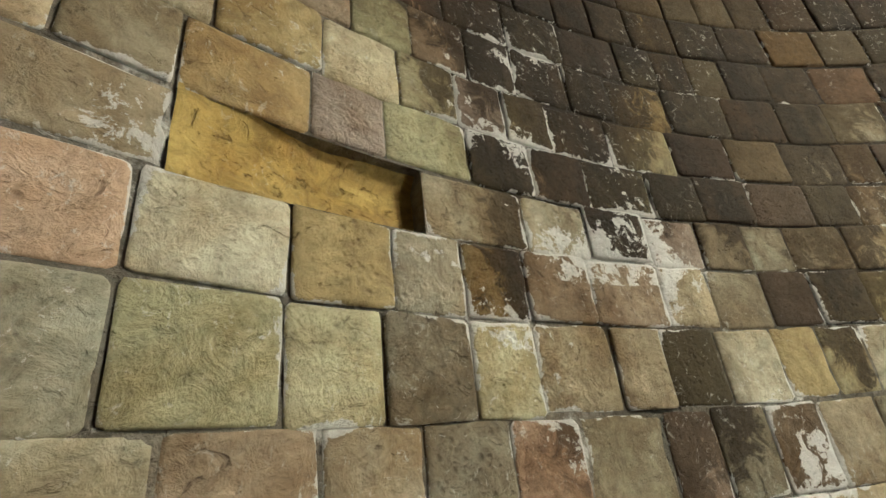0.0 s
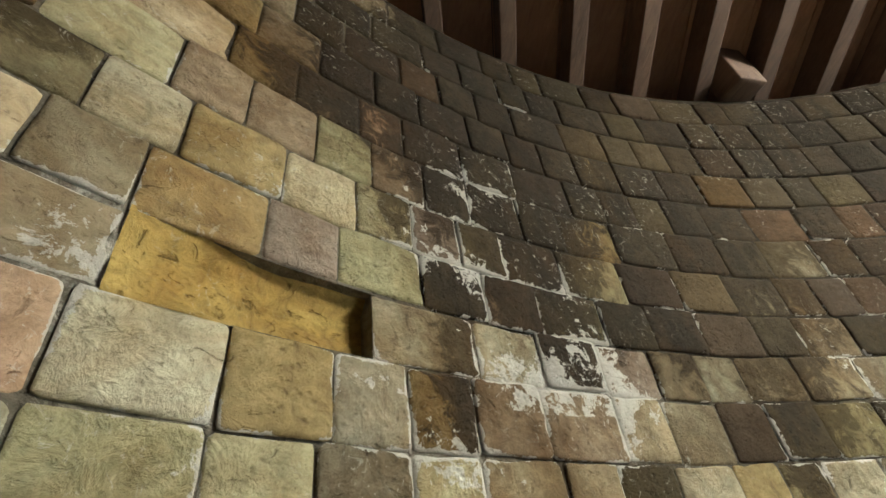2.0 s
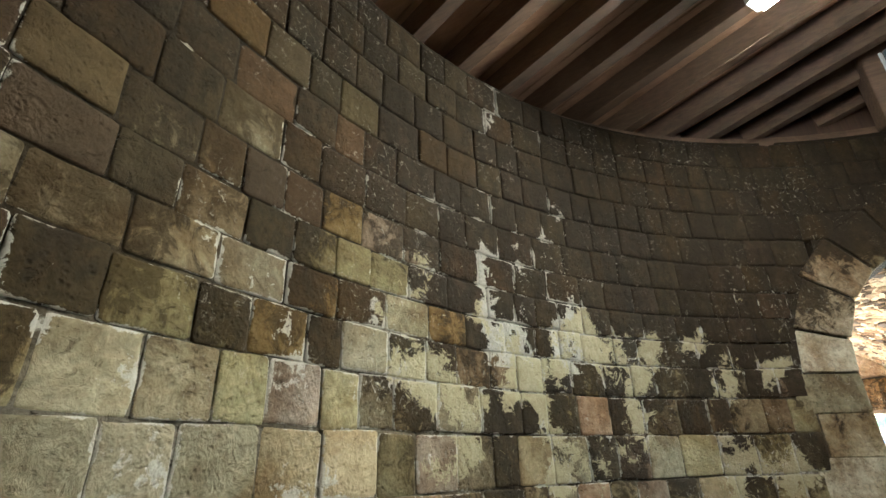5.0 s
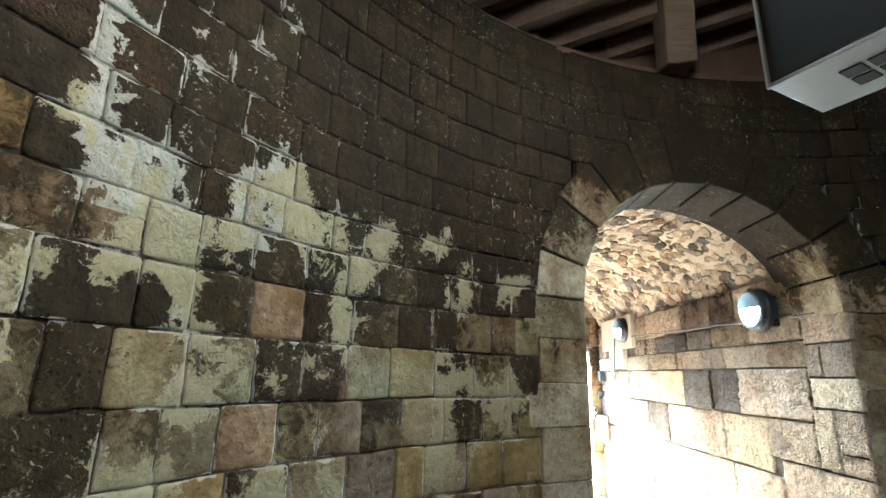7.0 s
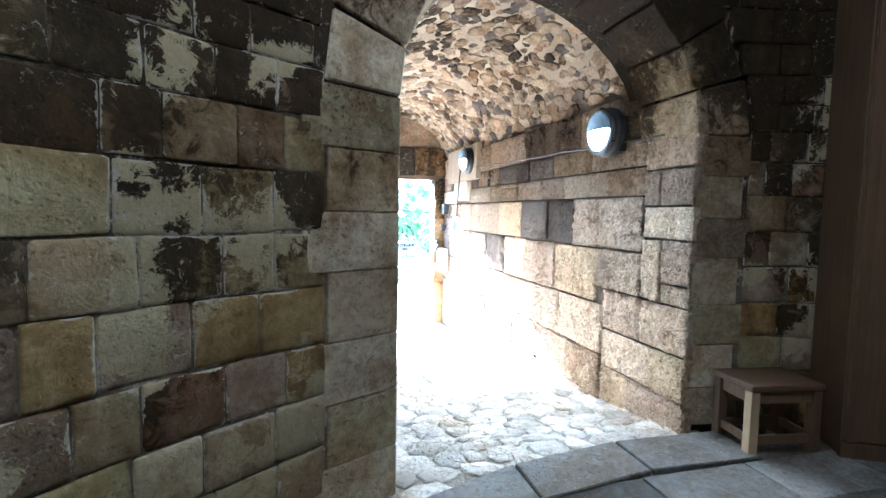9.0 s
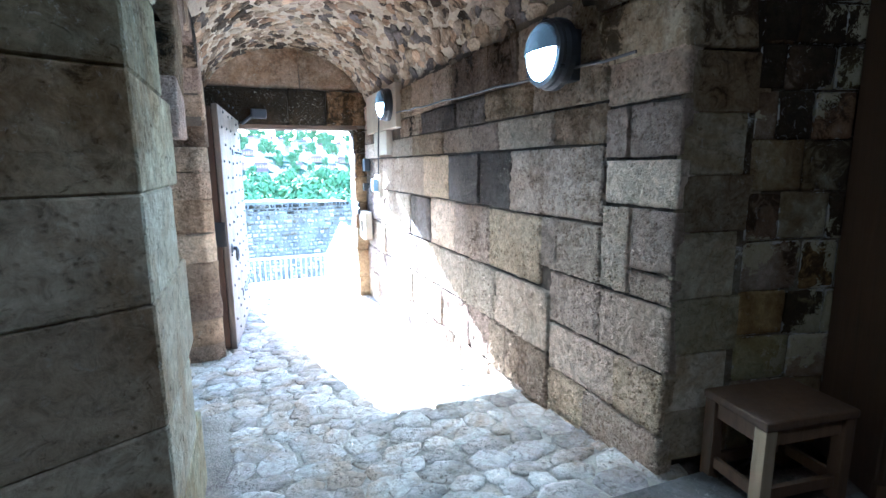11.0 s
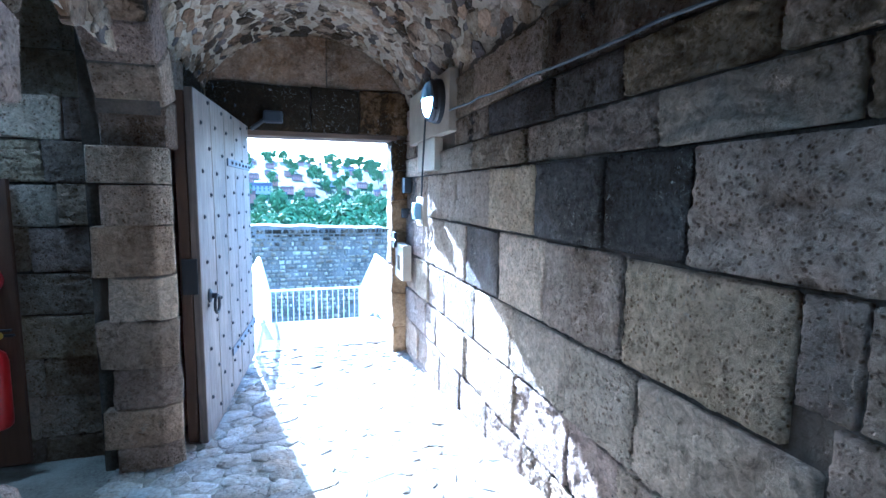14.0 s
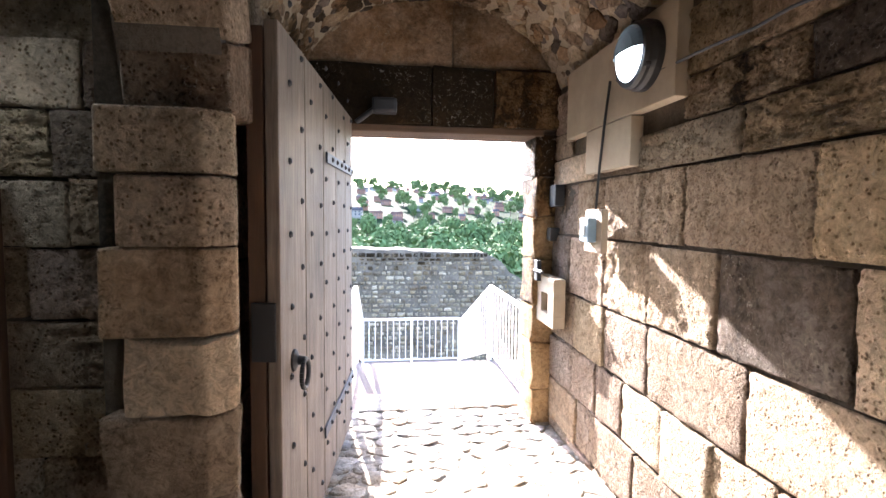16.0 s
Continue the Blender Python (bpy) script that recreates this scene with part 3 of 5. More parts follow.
# the weathered-out block in the round wall, with its yellow back
bm = bmesh.new()
n = 12
for i in range(n):
    a0, a1 = NICHE[0] + (NICHE[1] - NICHE[0]) * i / n, NICHE[0] + (NICHE[1] - NICHE[0]) * (i + 1) / n
    def hollow(a):
        f = 1 - (a - NICHE[0]) / (NICHE[1] - NICHE[0])
        return 0.062 * min(1, f * 1.6 + 0.08) ** 0.8 * (1 if f < 0.94 else 0.9)
    rows = []
    for z, d in ((NICHE[2] - 0.006, -0.055), (NICHE[2] + 0.022, -0.012), (NICHE[2] + 0.07, 0.0), (NICHE[3] - 0.03, -0.006), (NICHE[3] + 0.006, -0.03)):
        rows.append([bm.verts.new((*ring(a, R + max(0.002, hollow(a) + d + 0.006 * math.sin(40 * a + 60 * z))), z)) for a in (a0, a1)])
    for lo, hi in zip(rows, rows[1:]):
        bm.faces.new((lo[0], lo[1], hi[1], hi[0]))
bmesh.ops.remove_doubles(bm, verts=bm.verts, dist=0.0005)
for f in bm.faces:
    f.smooth = True
part("worn_block", bm, M_NICHE, tower_wall, "hollowed block of fresh yellow sandstone")

# ---------------------------------------------------------------- passage: side walls, end wall, vault, floor
wall_east = thing("wall_east", "passage wall of large eroded sandstone blocks", "wall", kind="structure")
part("mortar_core", box(bmesh.new(), 0.026, 0.6, -4.92, 0.0, -0.5, 2.75), M_MORTAR_EAST, wall_east)
wall_west = thing("wall_west", "passage wall with an arched opening of worn sandstone", "wall", kind="structure")
NEAR_END, FAR_PIER = -3.50, -2.14
WEST_ARCH_TOP = 2.42
bm = bmesh.new()
box(bm, -1.97, WEST - 0.02, FAR_PIER + 0.02, 0.0, -0.5, 2.75)
part("pier_core", bm, M_MORTAR_DARK, wall_west)
bm = bmesh.new()
prism(bm, [(-2.4, -5.19), (-1.57, -5.19), (-1.60, -4.95), (-1.84, NEAR_END - 0.12), (-2.6, NEAR_END - 0.2)], -0.2, 2.75)
part("near_core", bm, M_MORTAR_DARK, wall_west)
PIER_E = -1.60
bm = bmesh.new()
nseg = 16
for i in range(nseg):
    y0, y1 = NEAR_END - 0.02 + (FAR_PIER + 0.04 - NEAR_END) * i / nseg, NEAR_END - 0.02 + (FAR_PIER + 0.04 - NEAR_END) * (i + 1) / nseg
    def under(y):
        f = (y - (NEAR_END + FAR_PIER) / 2) / ((FAR_PIER - NEAR_END) / 2)
        return 1.74 + 0.68 * math.sqrt(max(0, 1 - f * f))
    p = [(PIER_E - 0.02, y0), (PIER_E - 0.02, y1), (-1.89, y1), (-1.89, y0)]
    lo = [bm.verts.new((x, y, under(y) + 0.03)) for x, y in p]
    hi = [bm.verts.new((x, y, 2.75)) for x, y in p]
    bm.faces.new(lo), bm.faces.new(hi[::-1])
    for k in range(4):
        bm.faces.new((lo[(k + 1) % 4], lo[k], hi[k], hi[(k + 1) % 4]))
bmesh.ops.recalc_face_normals(bm, faces=bm.faces)
part("spandrel_core", bm, M_MORTAR_DARK, wall_west)


def worn(bm, amount, scale, seed, cut=2, smooth=True):
    """Wears a stone: splits its faces and pushes the points about."""
    bmesh.ops.subdivide_edges(bm, edges=bm.edges, cuts=cut, use_grid_fill=True)
    off = Vector((seed * 3.1, seed * 1.7, seed * 0.9))
    for v in bm.verts:
        v.co += noise.noise_vector(v.co * scale + off) * amount
    for f in bm.faces:
        f.smooth = smooth
    return bm


# far pier of the arch and its ring
z, k = 0.02, 0
for h in (0.24, 0.20, 0.21, 0.24, 0.22, 0.25, 0.20, 0.18):
    bm = bmesh.new()
    back = -1.89 - (0.05 if k % 2 else 0.0)
    prism(bm, [(back, FAR_PIER - 0.06), (PIER_E - 0.07, FAR_PIER - 0.062), (PIER_E, FAR_PIER - 0.01), (PIER_E, FAR_PIER + 0.035), (WEST - 0.01, FAR_PIER + 0.06), (WEST - 0.01, FAR_PIER + 0.3), (back, FAR_PIER + 0.3)], z + 0.002, z + h - 0.002, 0.006)
    worn(bm, 0.018 if k in (3, 4, 2) else 0.005, 7.0 if k in (2, 3, 4) else 4.0, k, 3, False)
    part("pier_stone", bm, M_PASSAGE, wall_west)
    z, k = z + h, k + 1
PIER_TOP = z
q = random.Random(5)
mid_y, half = (NEAR_END + FAR_PIER) / 2, (FAR_PIER - NEAR_END) / 2


def ring_point(a, grow):
    return mid_y + (half + grow) * math.cos(radians(a)), PIER_TOP + (WEST_ARCH_TOP - PIER_TOP + grow) * math.sin(radians(a))


a = 0.0
while a < 172:
    b = a + q.uniform(13, 18)
    bm = bmesh.new()
    pts = []
    for x in (PIER_E, -1.89):
        for t in (a + 0.35, b - 0.35):
            for g in (0.0, 0.27):
                y, zz = ring_point(t, g)
                pts.append(bm.verts.new((x, y, zz)))
    bmesh.ops.convex_hull(bm, input=pts)
    bmesh.ops.dissolve_limit(bm, angle_limit=0.05, verts=bm.verts, edges=bm.edges)
    bmesh.ops.bevel(bm, geom=bm.edges, offset=0.008, segments=1, affect="EDGES")
    part("arch_stone", bm, M_PASSAGE, wall_west)
    a = b
# near side of the opening: rough broken stones, one above the other
q = random.Random(21)
for i, (x, y, z0, z1, sx, sy) in enumerate(((-1.98, -3.62, 0.22, 0.52, 0.44, 0.44), (-1.90, -3.40, 0.24, 0.74, 0.30, 0.28), (-2.00, -3.68, 0.50, 0.86, 0.36, 0.30), (-1.98, -3.66, 0.84, 1.16, 0.38, 0.34),
        (-1.97, -3.62, 1.14, 1.44, 0.36, 0.34), (-1.99, -3.64, 1.42, 1.70, 0.38, 0.32), (-1.97, -3.60, 1.68, 1.98, 0.36, 0.36), (-1.95, -3.50, 1.96, 2.28, 0.40, 0.46), (-1.92, -3.40, 2.26, 2.62, 0.40, 0.56))):
    bm = bmesh.new()
    box(bm, x - sx / 2, x + sx / 2, y - sy / 2, y + sy / 2, z0, z1, 0.05)
    worn(bm, 0.045, 6.0, i + 3, 2)
    part("broken_stone", bm, M_PASSAGE, wall_west, "pale broken rough stone")

# end wall round the door opening
wall_north = thing("wall_north", "end wall with dark lintel over the outer doorway", "wall", kind="structure")
part("wall_core", box(bmesh.new(), -2.6, DOOR_L - 0.06, -0.25, -0.01, -0.6, 4.2), M_MORTAR_DARK, wall_north)
part("wall_core", box(bmesh.new(), DOOR_R + 0.06, 1.2, -0.25, -0.01, -0.6, 4.2), M_MORTAR_DARK, wall_north)
part("wall_core", box(bmesh.new(), DOOR_L - 0.06, DOOR_R + 0.06, -0.25, -0.01, LINTEL + 0.05, 4.2), M_MORTAR_DARK, wall_north)
for x0, x1, mat in ((-1.75, -0.86, M_LINTEL), (-0.85, -0.44, M_LINTEL), (-0.43, 0.06, M_LINTEL)):
    bm = bmesh.new()
    box(bm, x0, x1, -0.33, -0.012, LINTEL + 0.02, 2.46, 0.012)
    worn(bm, 0.018, 6.0, x0)
    part("lintel_stone", bm, mat, wall_north)
for x0, x1, z0, z1 in ((-1.72, -0.72, 2.47, 2.92), (-0.71, 0.06, 2.47, 2.92)):
    bm = bmesh.new()
    box(bm, x0, x1, -0.30, -0.012, z0, z1, 0.012)
    worn(bm, 0.016, 5.0, x1)
    part("tympanum_stone", bm, M_TYMPANUM, wall_north)
part("lintel_edge", box(bmesh.new(), DOOR_L - 0.05, DOOR_R + 0.05, -0.31, 0.0, LINTEL - 0.03, LINTEL + 0.016, 0.01), M_BEAM, wall_north, "blackened timber under the lintel")
z, k = -0.05, 0
for h in (0.30, 0.34, 0.26, 0.33, 0.30, 0.28, 0.29):
    bm = bmesh.new()
    box(bm, DOOR_R, DOOR_R + 0.26, -0.31 if k % 2 else -0.29, 0.0, z + 0.004, z + h - 0.004, 0.012)
    worn(bm, 0.022, 7.0, k + 9)
    part("jamb_stone", bm, M_LINTEL, wall_north)
    bm = bmesh.new()
    box(bm, DOOR_L - 0.26, DOOR_L, -0.30, 0.02, z + 0.004, z + h - 0.004, 0.012)
    worn(bm, 0.018, 7.0, k + 29)
    part("jamb_stone", bm, M_PASSAGE, wall_north)
    z, k = z + h, k + 1

# vault of rubble
VAULT_SIDE, VAULT_TOP = 2.16, 2.90


def vault(u, y, grow=0.0):
    """u from 0 at the east springing to 1 at the west."""
    a = math.pi * u
    cx, rx = (0.06 + WEST - 0.06) / 2, (0.12 - WEST) / 2
    return Vector((cx + (rx + grow) * math.cos(a), y, VAULT_SIDE + (VAULT_TOP - VAULT_SIDE + grow) * math.sin(a)))


ceiling = bmesh.new()
NU, NY = 22, 40
sheet = [[ceiling.verts.new(vault(i / NU, -4.75 + 4.7 * j / NY) + noise.noise_vector(Vector((i, j, 3)) * 0.4) * 0.012) for i in range(NU + 1)] for j in range(NY + 1)]
top = [[ceiling.verts.new((*vault(i / NU, -4.75 + 4.7 * j / NY, 0.3).xy, 3.4)) for i in (0, NU)] for j in (0, NY)]
for j in range(NY):
    for i in range(NU):
        ceiling.faces.new((sheet[j][i], sheet[j + 1][i], sheet[j + 1][i + 1], sheet[j][i + 1]))
ceiling.faces.new((top[0][0], top[0][1], top[1][1], top[1][0]))
me = bpy.data.meshes.new("ceiling_passage")
ceiling.to_mesh(me)
ceiling.free()
me.materials.append(M_MORTAR_VAULT)
me.materials.append(M_RUBBLE)
base_v = [tuple(v.co) for v in me.vertices]
base_f = [tuple(p.vertices) for p in me.polygons]
n_base = len(base_f)
q = random.Random(31)
for j in range(60):
    for i in range(30):
        u, y = (i + 0.5 + q.uniform(-0.4, 0.4)) / 30, -4.72 + 4.62 * (j + 0.5 + q.uniform(-0.4, 0.4)) / 60
        u = min(0.985, max(0.015, u))
        c, c2 = vault(u, y), vault(u + 0.01, y)
        tang = (c2 - c).normalized()
        nor = Vector((0, 1, 0)).cross(tang).normalized()
        if nor.dot(Vector((-0.8, y, 1.6)) - c) < 0:
            nor = -nor
        s = q.choice((0.07, 0.09, 0.11, 0.13, 0.17))
        v, f = pebble_data(q.randrange(60), 0.22, 6)
        spin = Matrix.Rotation(q.uniform(-0.6, 0.6), 3, nor)
        ax, ay = spin @ Vector((0, 1, 0)), spin @ tang
        k, q_h = len(base_v), q.uniform(0.22, 0.5)
        base_v += [tuple(c + ax * p[0] * s * 1.25 + ay * p[1] * s * q.uniform(0.62, 0.70) + nor * p[2] * s * q_h) for p in v]
        base_f += [tuple(k + t for t in g) for g in f]
me2 = bpy.data.meshes.new("ceiling_passage")
me2.from_pydata(base_v, [], base_f)
me2.materials.append(M_MORTAR_VAULT)
me2.materials.append(M_RUBBLE)
for p in me2.polygons[n_base:]:
    p.material_index = 1
tagged(new("ceiling_passage", me2), "rough rubble barrel vault over the passage", "ceiling", kind="structure")

# floor of the passage
passage_floor = thing("floor_passage", "worn cobbled floor sloping down to the door", "floor", kind="structure")
bm = bmesh.new()
prev = None
for j in range(31):
    y = -5.4 + 5.41 * j / 30
    row = [bm.verts.new((x, y, slope(y) - 0.004)) for x in (-2.9, 0.1)] + [bm.verts.new((x, y, -0.5)) for x in (0.1, -2.9)]
    if prev:
        for i in range(4):
            bm.faces.new((prev[i], prev[(i + 1) % 4], row[(i + 1) % 4], row[i]))
    prev = row
bmesh.ops.recalc_face_normals(bm, faces=bm.faces)
part("floor_bed", bm, M_MORTAR, passage_floor)

# ---------------------------------------------------------------- side recess, with backboard
recess = thing("wall_recess", "dim stone walls of the side recess behind the arch", "wall", kind="structure")
part("mortar_core", box(bmesh.new(), -3.9, -1.98, -1.85, -1.3, -0.5, 2.75), M_MORTAR_DARK, recess)
part("mortar_core", box(bmesh.new(), -4.2, -3.6, -4.9, -1.3, -0.5, 2.75), M_MORTAR_DARK, recess)
part("mortar_core", box(bmesh.new(), -3.9, -2.2, -5.0, -4.66, -0.5, 2.75), M_MORTAR_DARK, recess)
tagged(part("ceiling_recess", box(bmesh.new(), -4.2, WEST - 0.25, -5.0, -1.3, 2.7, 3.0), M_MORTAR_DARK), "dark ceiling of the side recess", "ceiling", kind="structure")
part("backboard", box(bmesh.new(), -3.45, -2.37, -1.93, -1.897, 0.12, 1.60, 0.004), M_BACKBOARD)
tagged(bpy.data.objects["backboard"], "dark brown board for fire gear on the recess wall", "board")

# ---------------------------------------------------------------- roof of the round room
roof = thing("ceiling_tower", "dark timber rafters and boards over the round room", "ceiling", kind="structure")
RUN = Vector((0.95, -0.28, 0.20)).normalized()
CROSS = Vector((RUN.y, -RUN.x, 0)).normalized()
MID = Vector((CX, CY, 4.22))
bm = bmesh.new()
turn_m = Matrix((RUN, -CROSS, RUN.cross(-CROSS))).transposed().to_4x4()
for i in range(26):
    o = -4.0 + 0.31 * i
    box(bm, -4.2, 4.2, o + 0.004, o + 0.306, 0.09, 0.115, 0, Matrix.Translation(MID) @ turn_m)
part("roof_boards", bm, M_BOARD, roof)
# added sheet that keeps daylight from leaking through the board gaps
part("roof_felt", box(bmesh.new(), -4.3, 4.3, -4.2, 4.3, 0.12, 0.16, 0, Matrix.Translation(MID) @ turn_m), M_BLACK, roof, "black sheet added over the boards to stop light leaks")
for i in range(26):
    o = -4.0 + 0.315 * i
    half = math.sqrt(max(0.2, (R + 0.4) ** 2 - o * o))
    part("rafter", box(bmesh.new(), -half, half, o - 0.036, o + 0.036, -0.075, 0.085, 0.005, Matrix.Translation(MID) @ turn_m), M_BEAM, roof)
bm = bmesh.new()
seg = 72
for i in range(seg):
    a0, a1 = 360 * i / seg, 360 * (i + 1) / seg
    prism(bm, [ring(a0, R + 0.10), ring(a1, R + 0.10), ring(a1, R + 0.34), ring(a0, R + 0.34)], WALL_TOP + 0.022, WALL_TOP + 0.12)
part("wall_plate", bm, M_BEAM, roof)
# dark ring added to close the room, where there is only a shaded gap
bm = bmesh.new()
for i in range(seg):
    a0, a1 = 360 * i / seg, 360 * (i + 1) / seg
    prism(bm, [ring(a0, R + 0.36), ring(a1, R + 0.36), ring(a1, R + 0.54), ring(a0, R + 0.54)], WALL_TOP + 0.022, 5.4)
part("eaves_lining", bm, M_BACKBOARD, roof, "dark ring added to close the shaded gap behind the rafter feet")


def timber(a, b, thick, name, seed):
    a, b = Vector(a), Vector(b)
    bm = bmesh.new()
    box(bm, 0, (b - a).length, -thick / 2, thick / 2, -thick / 2, thick / 2, 0.02, Matrix.Translation(a) @ (b - a).to_track_quat("X", "Z").to_matrix().to_4x4())
    worn(bm, 0.02, 5.0, seed)
    part(name, bm, M_BEAM, roof)


timber((-3.22, -7.50, 3.46), (-3.22, -7.50, 4.9), 0.15, "post", 1)
timber((-3.20, -7.53, 3.92), (-2.75, -9.9, 4.02), 0.18, "tie_beam", 2)
timber((-0.84, -5.05, 3.46), (-0.84, -5.17, 4.7), 0.19, "post", 4)
timber((-0.95, -5.9, 4.2), (0.9, -10.6, 4.3), 0.22, "tie_beam", 5)

# ---------------------------------------------------------------- things in the round room
stool = thing("stool", "low brown wooden stool with one pale worn leg", "stool", at=(0.265, -5.185, TOWER_FLOOR))
stool.rotation_euler = (0, 0, radians(-8))
part("seat", box(bmesh.new(), -0.185, 0.185, -0.13, 0.13, 0.295, 0.325, 0.008), M_STOOL, stool)
for sx in (-1, 1):
    for sy in (-1, 1):
        pale = sx < 0 and sy < 0
        part("leg", box(bmesh.new(), sx * 0.158 - 0.022, sx * 0.158 + 0.022, sy * 0.102 - 0.022, sy * 0.102 + 0.022, 0.0, 0.294, 0.004), M_STOOL_LEG if pale else M_STOOL, stool, "pale bare wood leg" if pale else "")
for sy in (-1, 1):
    part("rail", box(bmesh.new(), -0.136, 0.136, sy * 0.102 - 0.010, sy * 0.102 + 0.010, 0.235, 0.294, 0.003), M_STOOL, stool)
    part("stretcher", box(bmesh.new(), -0.136, 0.136, sy * 0.102 - 0.009, sy * 0.102 + 0.009, 0.045, 0.085, 0.003), M_STOOL, stool)
for sx in (-1, 1):
    part("rail", box(bmesh.new(), sx * 0.158 - 0.010, sx * 0.158 + 0.010, -0.08, 0.08, 0.235, 0.294, 0.003), M_STOOL, stool)
    part("stretcher", box(bmesh.new(), sx * 0.158 - 0.009, sx * 0.158 + 0.009, -0.08, 0.08, 0.045, 0.085, 0.003), M_STOOL, stool)

cab_at = ring(60.5, R - 0.30)
cabinet = thing("cabinet", "tall dark wood cupboard against the round wall", "cupboard", at=(*cab_at, TOWER_FLOOR))
cabinet.rotation_euler = (0, 0, radians(60.5 - 90))
part("body", box(bmesh.new(), -0.62, 0.62, -0.10, 0.22, 0.0, 2.35, 0.006), M_CABINET, cabinet)
for i in range(4):
    x = -0.62 + 0.31 * i
    door = part("door", box(bmesh.new(), x + 0.006, x + 0.304, -0.125, -0.103, 0.08, 2.30, 0.004), M_CABINET, cabinet)
    part("stile", box(bmesh.new(), x + 0.006, x + 0.05, -0.138, -0.127, 0.08, 2.30, 0.003), M_CABINET, door)
part("plinth", box(bmesh.new(), -0.63, 0.63, -0.13, -0.10, 0.0, 0.075, 0.003), M_CABINET, cabinet)

housing = thing("display_housing", "dark grey hanging screen housing with vented underside", "screen", at=(-1.512, -6.744, 2.235))
way = Vector((0.15, -0.29, 0)).normalized()
turn_z = math.degrees(math.atan2(way.y, way.x))
housing.rotation_euler = (0, 0, radians(turn_z))
part("shell", box(bmesh.new(), 0.0, 1.05, 0.0, 0.21, 0.012, 0.62, 0.006), M_STEEL, housing)
part("underside", box(bmesh.new(), -0.004, 1.054, -0.004, 0.214, 0.0, 0.010, 0.002), M_LIGHTSTEEL, housing, "light grey steel underside")
for i in range(8):
    for j in range(2):
        part("vent", box(bmesh.new(), 0.10 + i * 0.05, 0.14 + i * 0.05, 0.062 + j * 0.05, 0.102 + j * 0.05, -0.003, 0.001), M_BLACK, housing)
for x in (0.2, 0.85):
    part("hanger", rod(bmesh.new(), (x, 0.10, 0.62), (x, 0.10, 1.85), 0.007), M_STEEL, housing)
part("trim", box(bmesh.new(), -0.008, -0.002, -0.006, 0.004, 0.0, 0.62), M_LIGHTSTEEL, housing)

strip = thing("strip_light", "bright white strip light fixed under the rafters", "light", at=tuple(TUBE))
strip.rotation_euler = (0, 0, radians(-35))
part("body", box(bmesh.new(), -0.30, 0.30, -0.05, 0.05, 0.02, 0.09, 0.008), M_LIGHTSTEEL, strip)
part("diffuser", box(bmesh.new(), -0.27, 0.27, -0.035, 0.035, -0.005, 0.018, 0.006), M_TUBE, strip, "glowing diffuser")
part("bracket", rod(bmesh.new(), (0, 0, 0.09), (0, 0, 0.62), 0.006), M_STEEL, strip)
track = thing("spot_lamp", "black track spotlight under the roof", "light", at=(-1.2, -6.95, 3.38))
bm = bmesh.new()
turn(bm, [(0.03, 0.10), (0.05, 0.09), (0.055, -0.04), (0.05, -0.05)], Matrix.Identity(4), 18)
part("can", bm, M_BLACK, track)
part("stem", rod(bmesh.new(), (0, 0, 0.1), (0, 0, 0.75), 0.007), M_BLACK, track)

# ---------------------------------------------------------------- lamps and cable in the passage
def bulkhead(at, turn_deg, watts=0.5):
    """A round black bulkhead lamp; its face looks to local -y and its upper half is hooded."""
    lamp = thing("bulkhead_lamp", "round black bulkhead lamp, lit white below its hood", "lamp", "bulkhead lamps", at=at)
    lamp.rotation_euler = (0, 0, radians(turn_deg))
    m = Matrix.Rotation(radians(90), 4, "X")
    bm = bmesh.new()
    turn(bm, [(0.150, 0.0), (0.150, 0.030), (0.142, 0.048), (0.142, 0.062), (0.134, 0.078), (0.112, 0.082), (0.110, 0.070)], m, 32)
    part("body", bm, M_BLACK, lamp)
    bm = bmesh.new()
    turn(bm, [(0.112, 0.072), (0.104, 0.088), (0.078, 0.102), (0.04, 0.110), (0.004, 0.112)], m, 28)
    part("lens", bm, M_LENS, lamp, "glowing white lens")
    bm = bmesh.new()
    rows = []
    for r, d in ((0.122, 0.076), (0.112, 0.096), (0.084, 0.112), (0.044, 0.120), (0.004, 0.122)):
        rows.append([bm.verts.new((r * math.cos(a), -d, r * math.sin(a) + 0.006)) for a in [math.pi * i / 16 for i in range(17)]])
    for lo, hi in zip(rows, rows[1:]):
        for i in range(16):
            bm.faces.new((lo[i], lo[i + 1], hi[i + 1], hi[i]))
    bmesh.ops.solidify(bm, geom=bm.faces, thickness=0.006)
    part("hood", bm, M_BLACK, lamp)
    for i in range(3):
        a = radians(90 + 120 * i)
        part("bolt", rod(bmesh.new(), (0.14 * math.cos(a), -0.05, 0.14 * math.sin(a)), (0.14 * math.cos(a), -0.072, 0.14 * math.sin(a)), 0.01), M_IRON, lamp)
    light = new("lamp_glow", bpy.data.lights.new("lamp_glow", "AREA"))
    light.data.shape, light.data.size, light.data.energy, light.data.color = "DISK", 0.16, watts, (0.85, 1.0, 1.0)
    way = Matrix.Rotation(radians(turn_deg), 3, "Z") @ Vector((0, -1, 0))
    light.matrix_world = look(Vector(at) + way * 0.135, Vector(at) + way * 1.0 + Vector((0, 0, -0.7)))
    return lamp


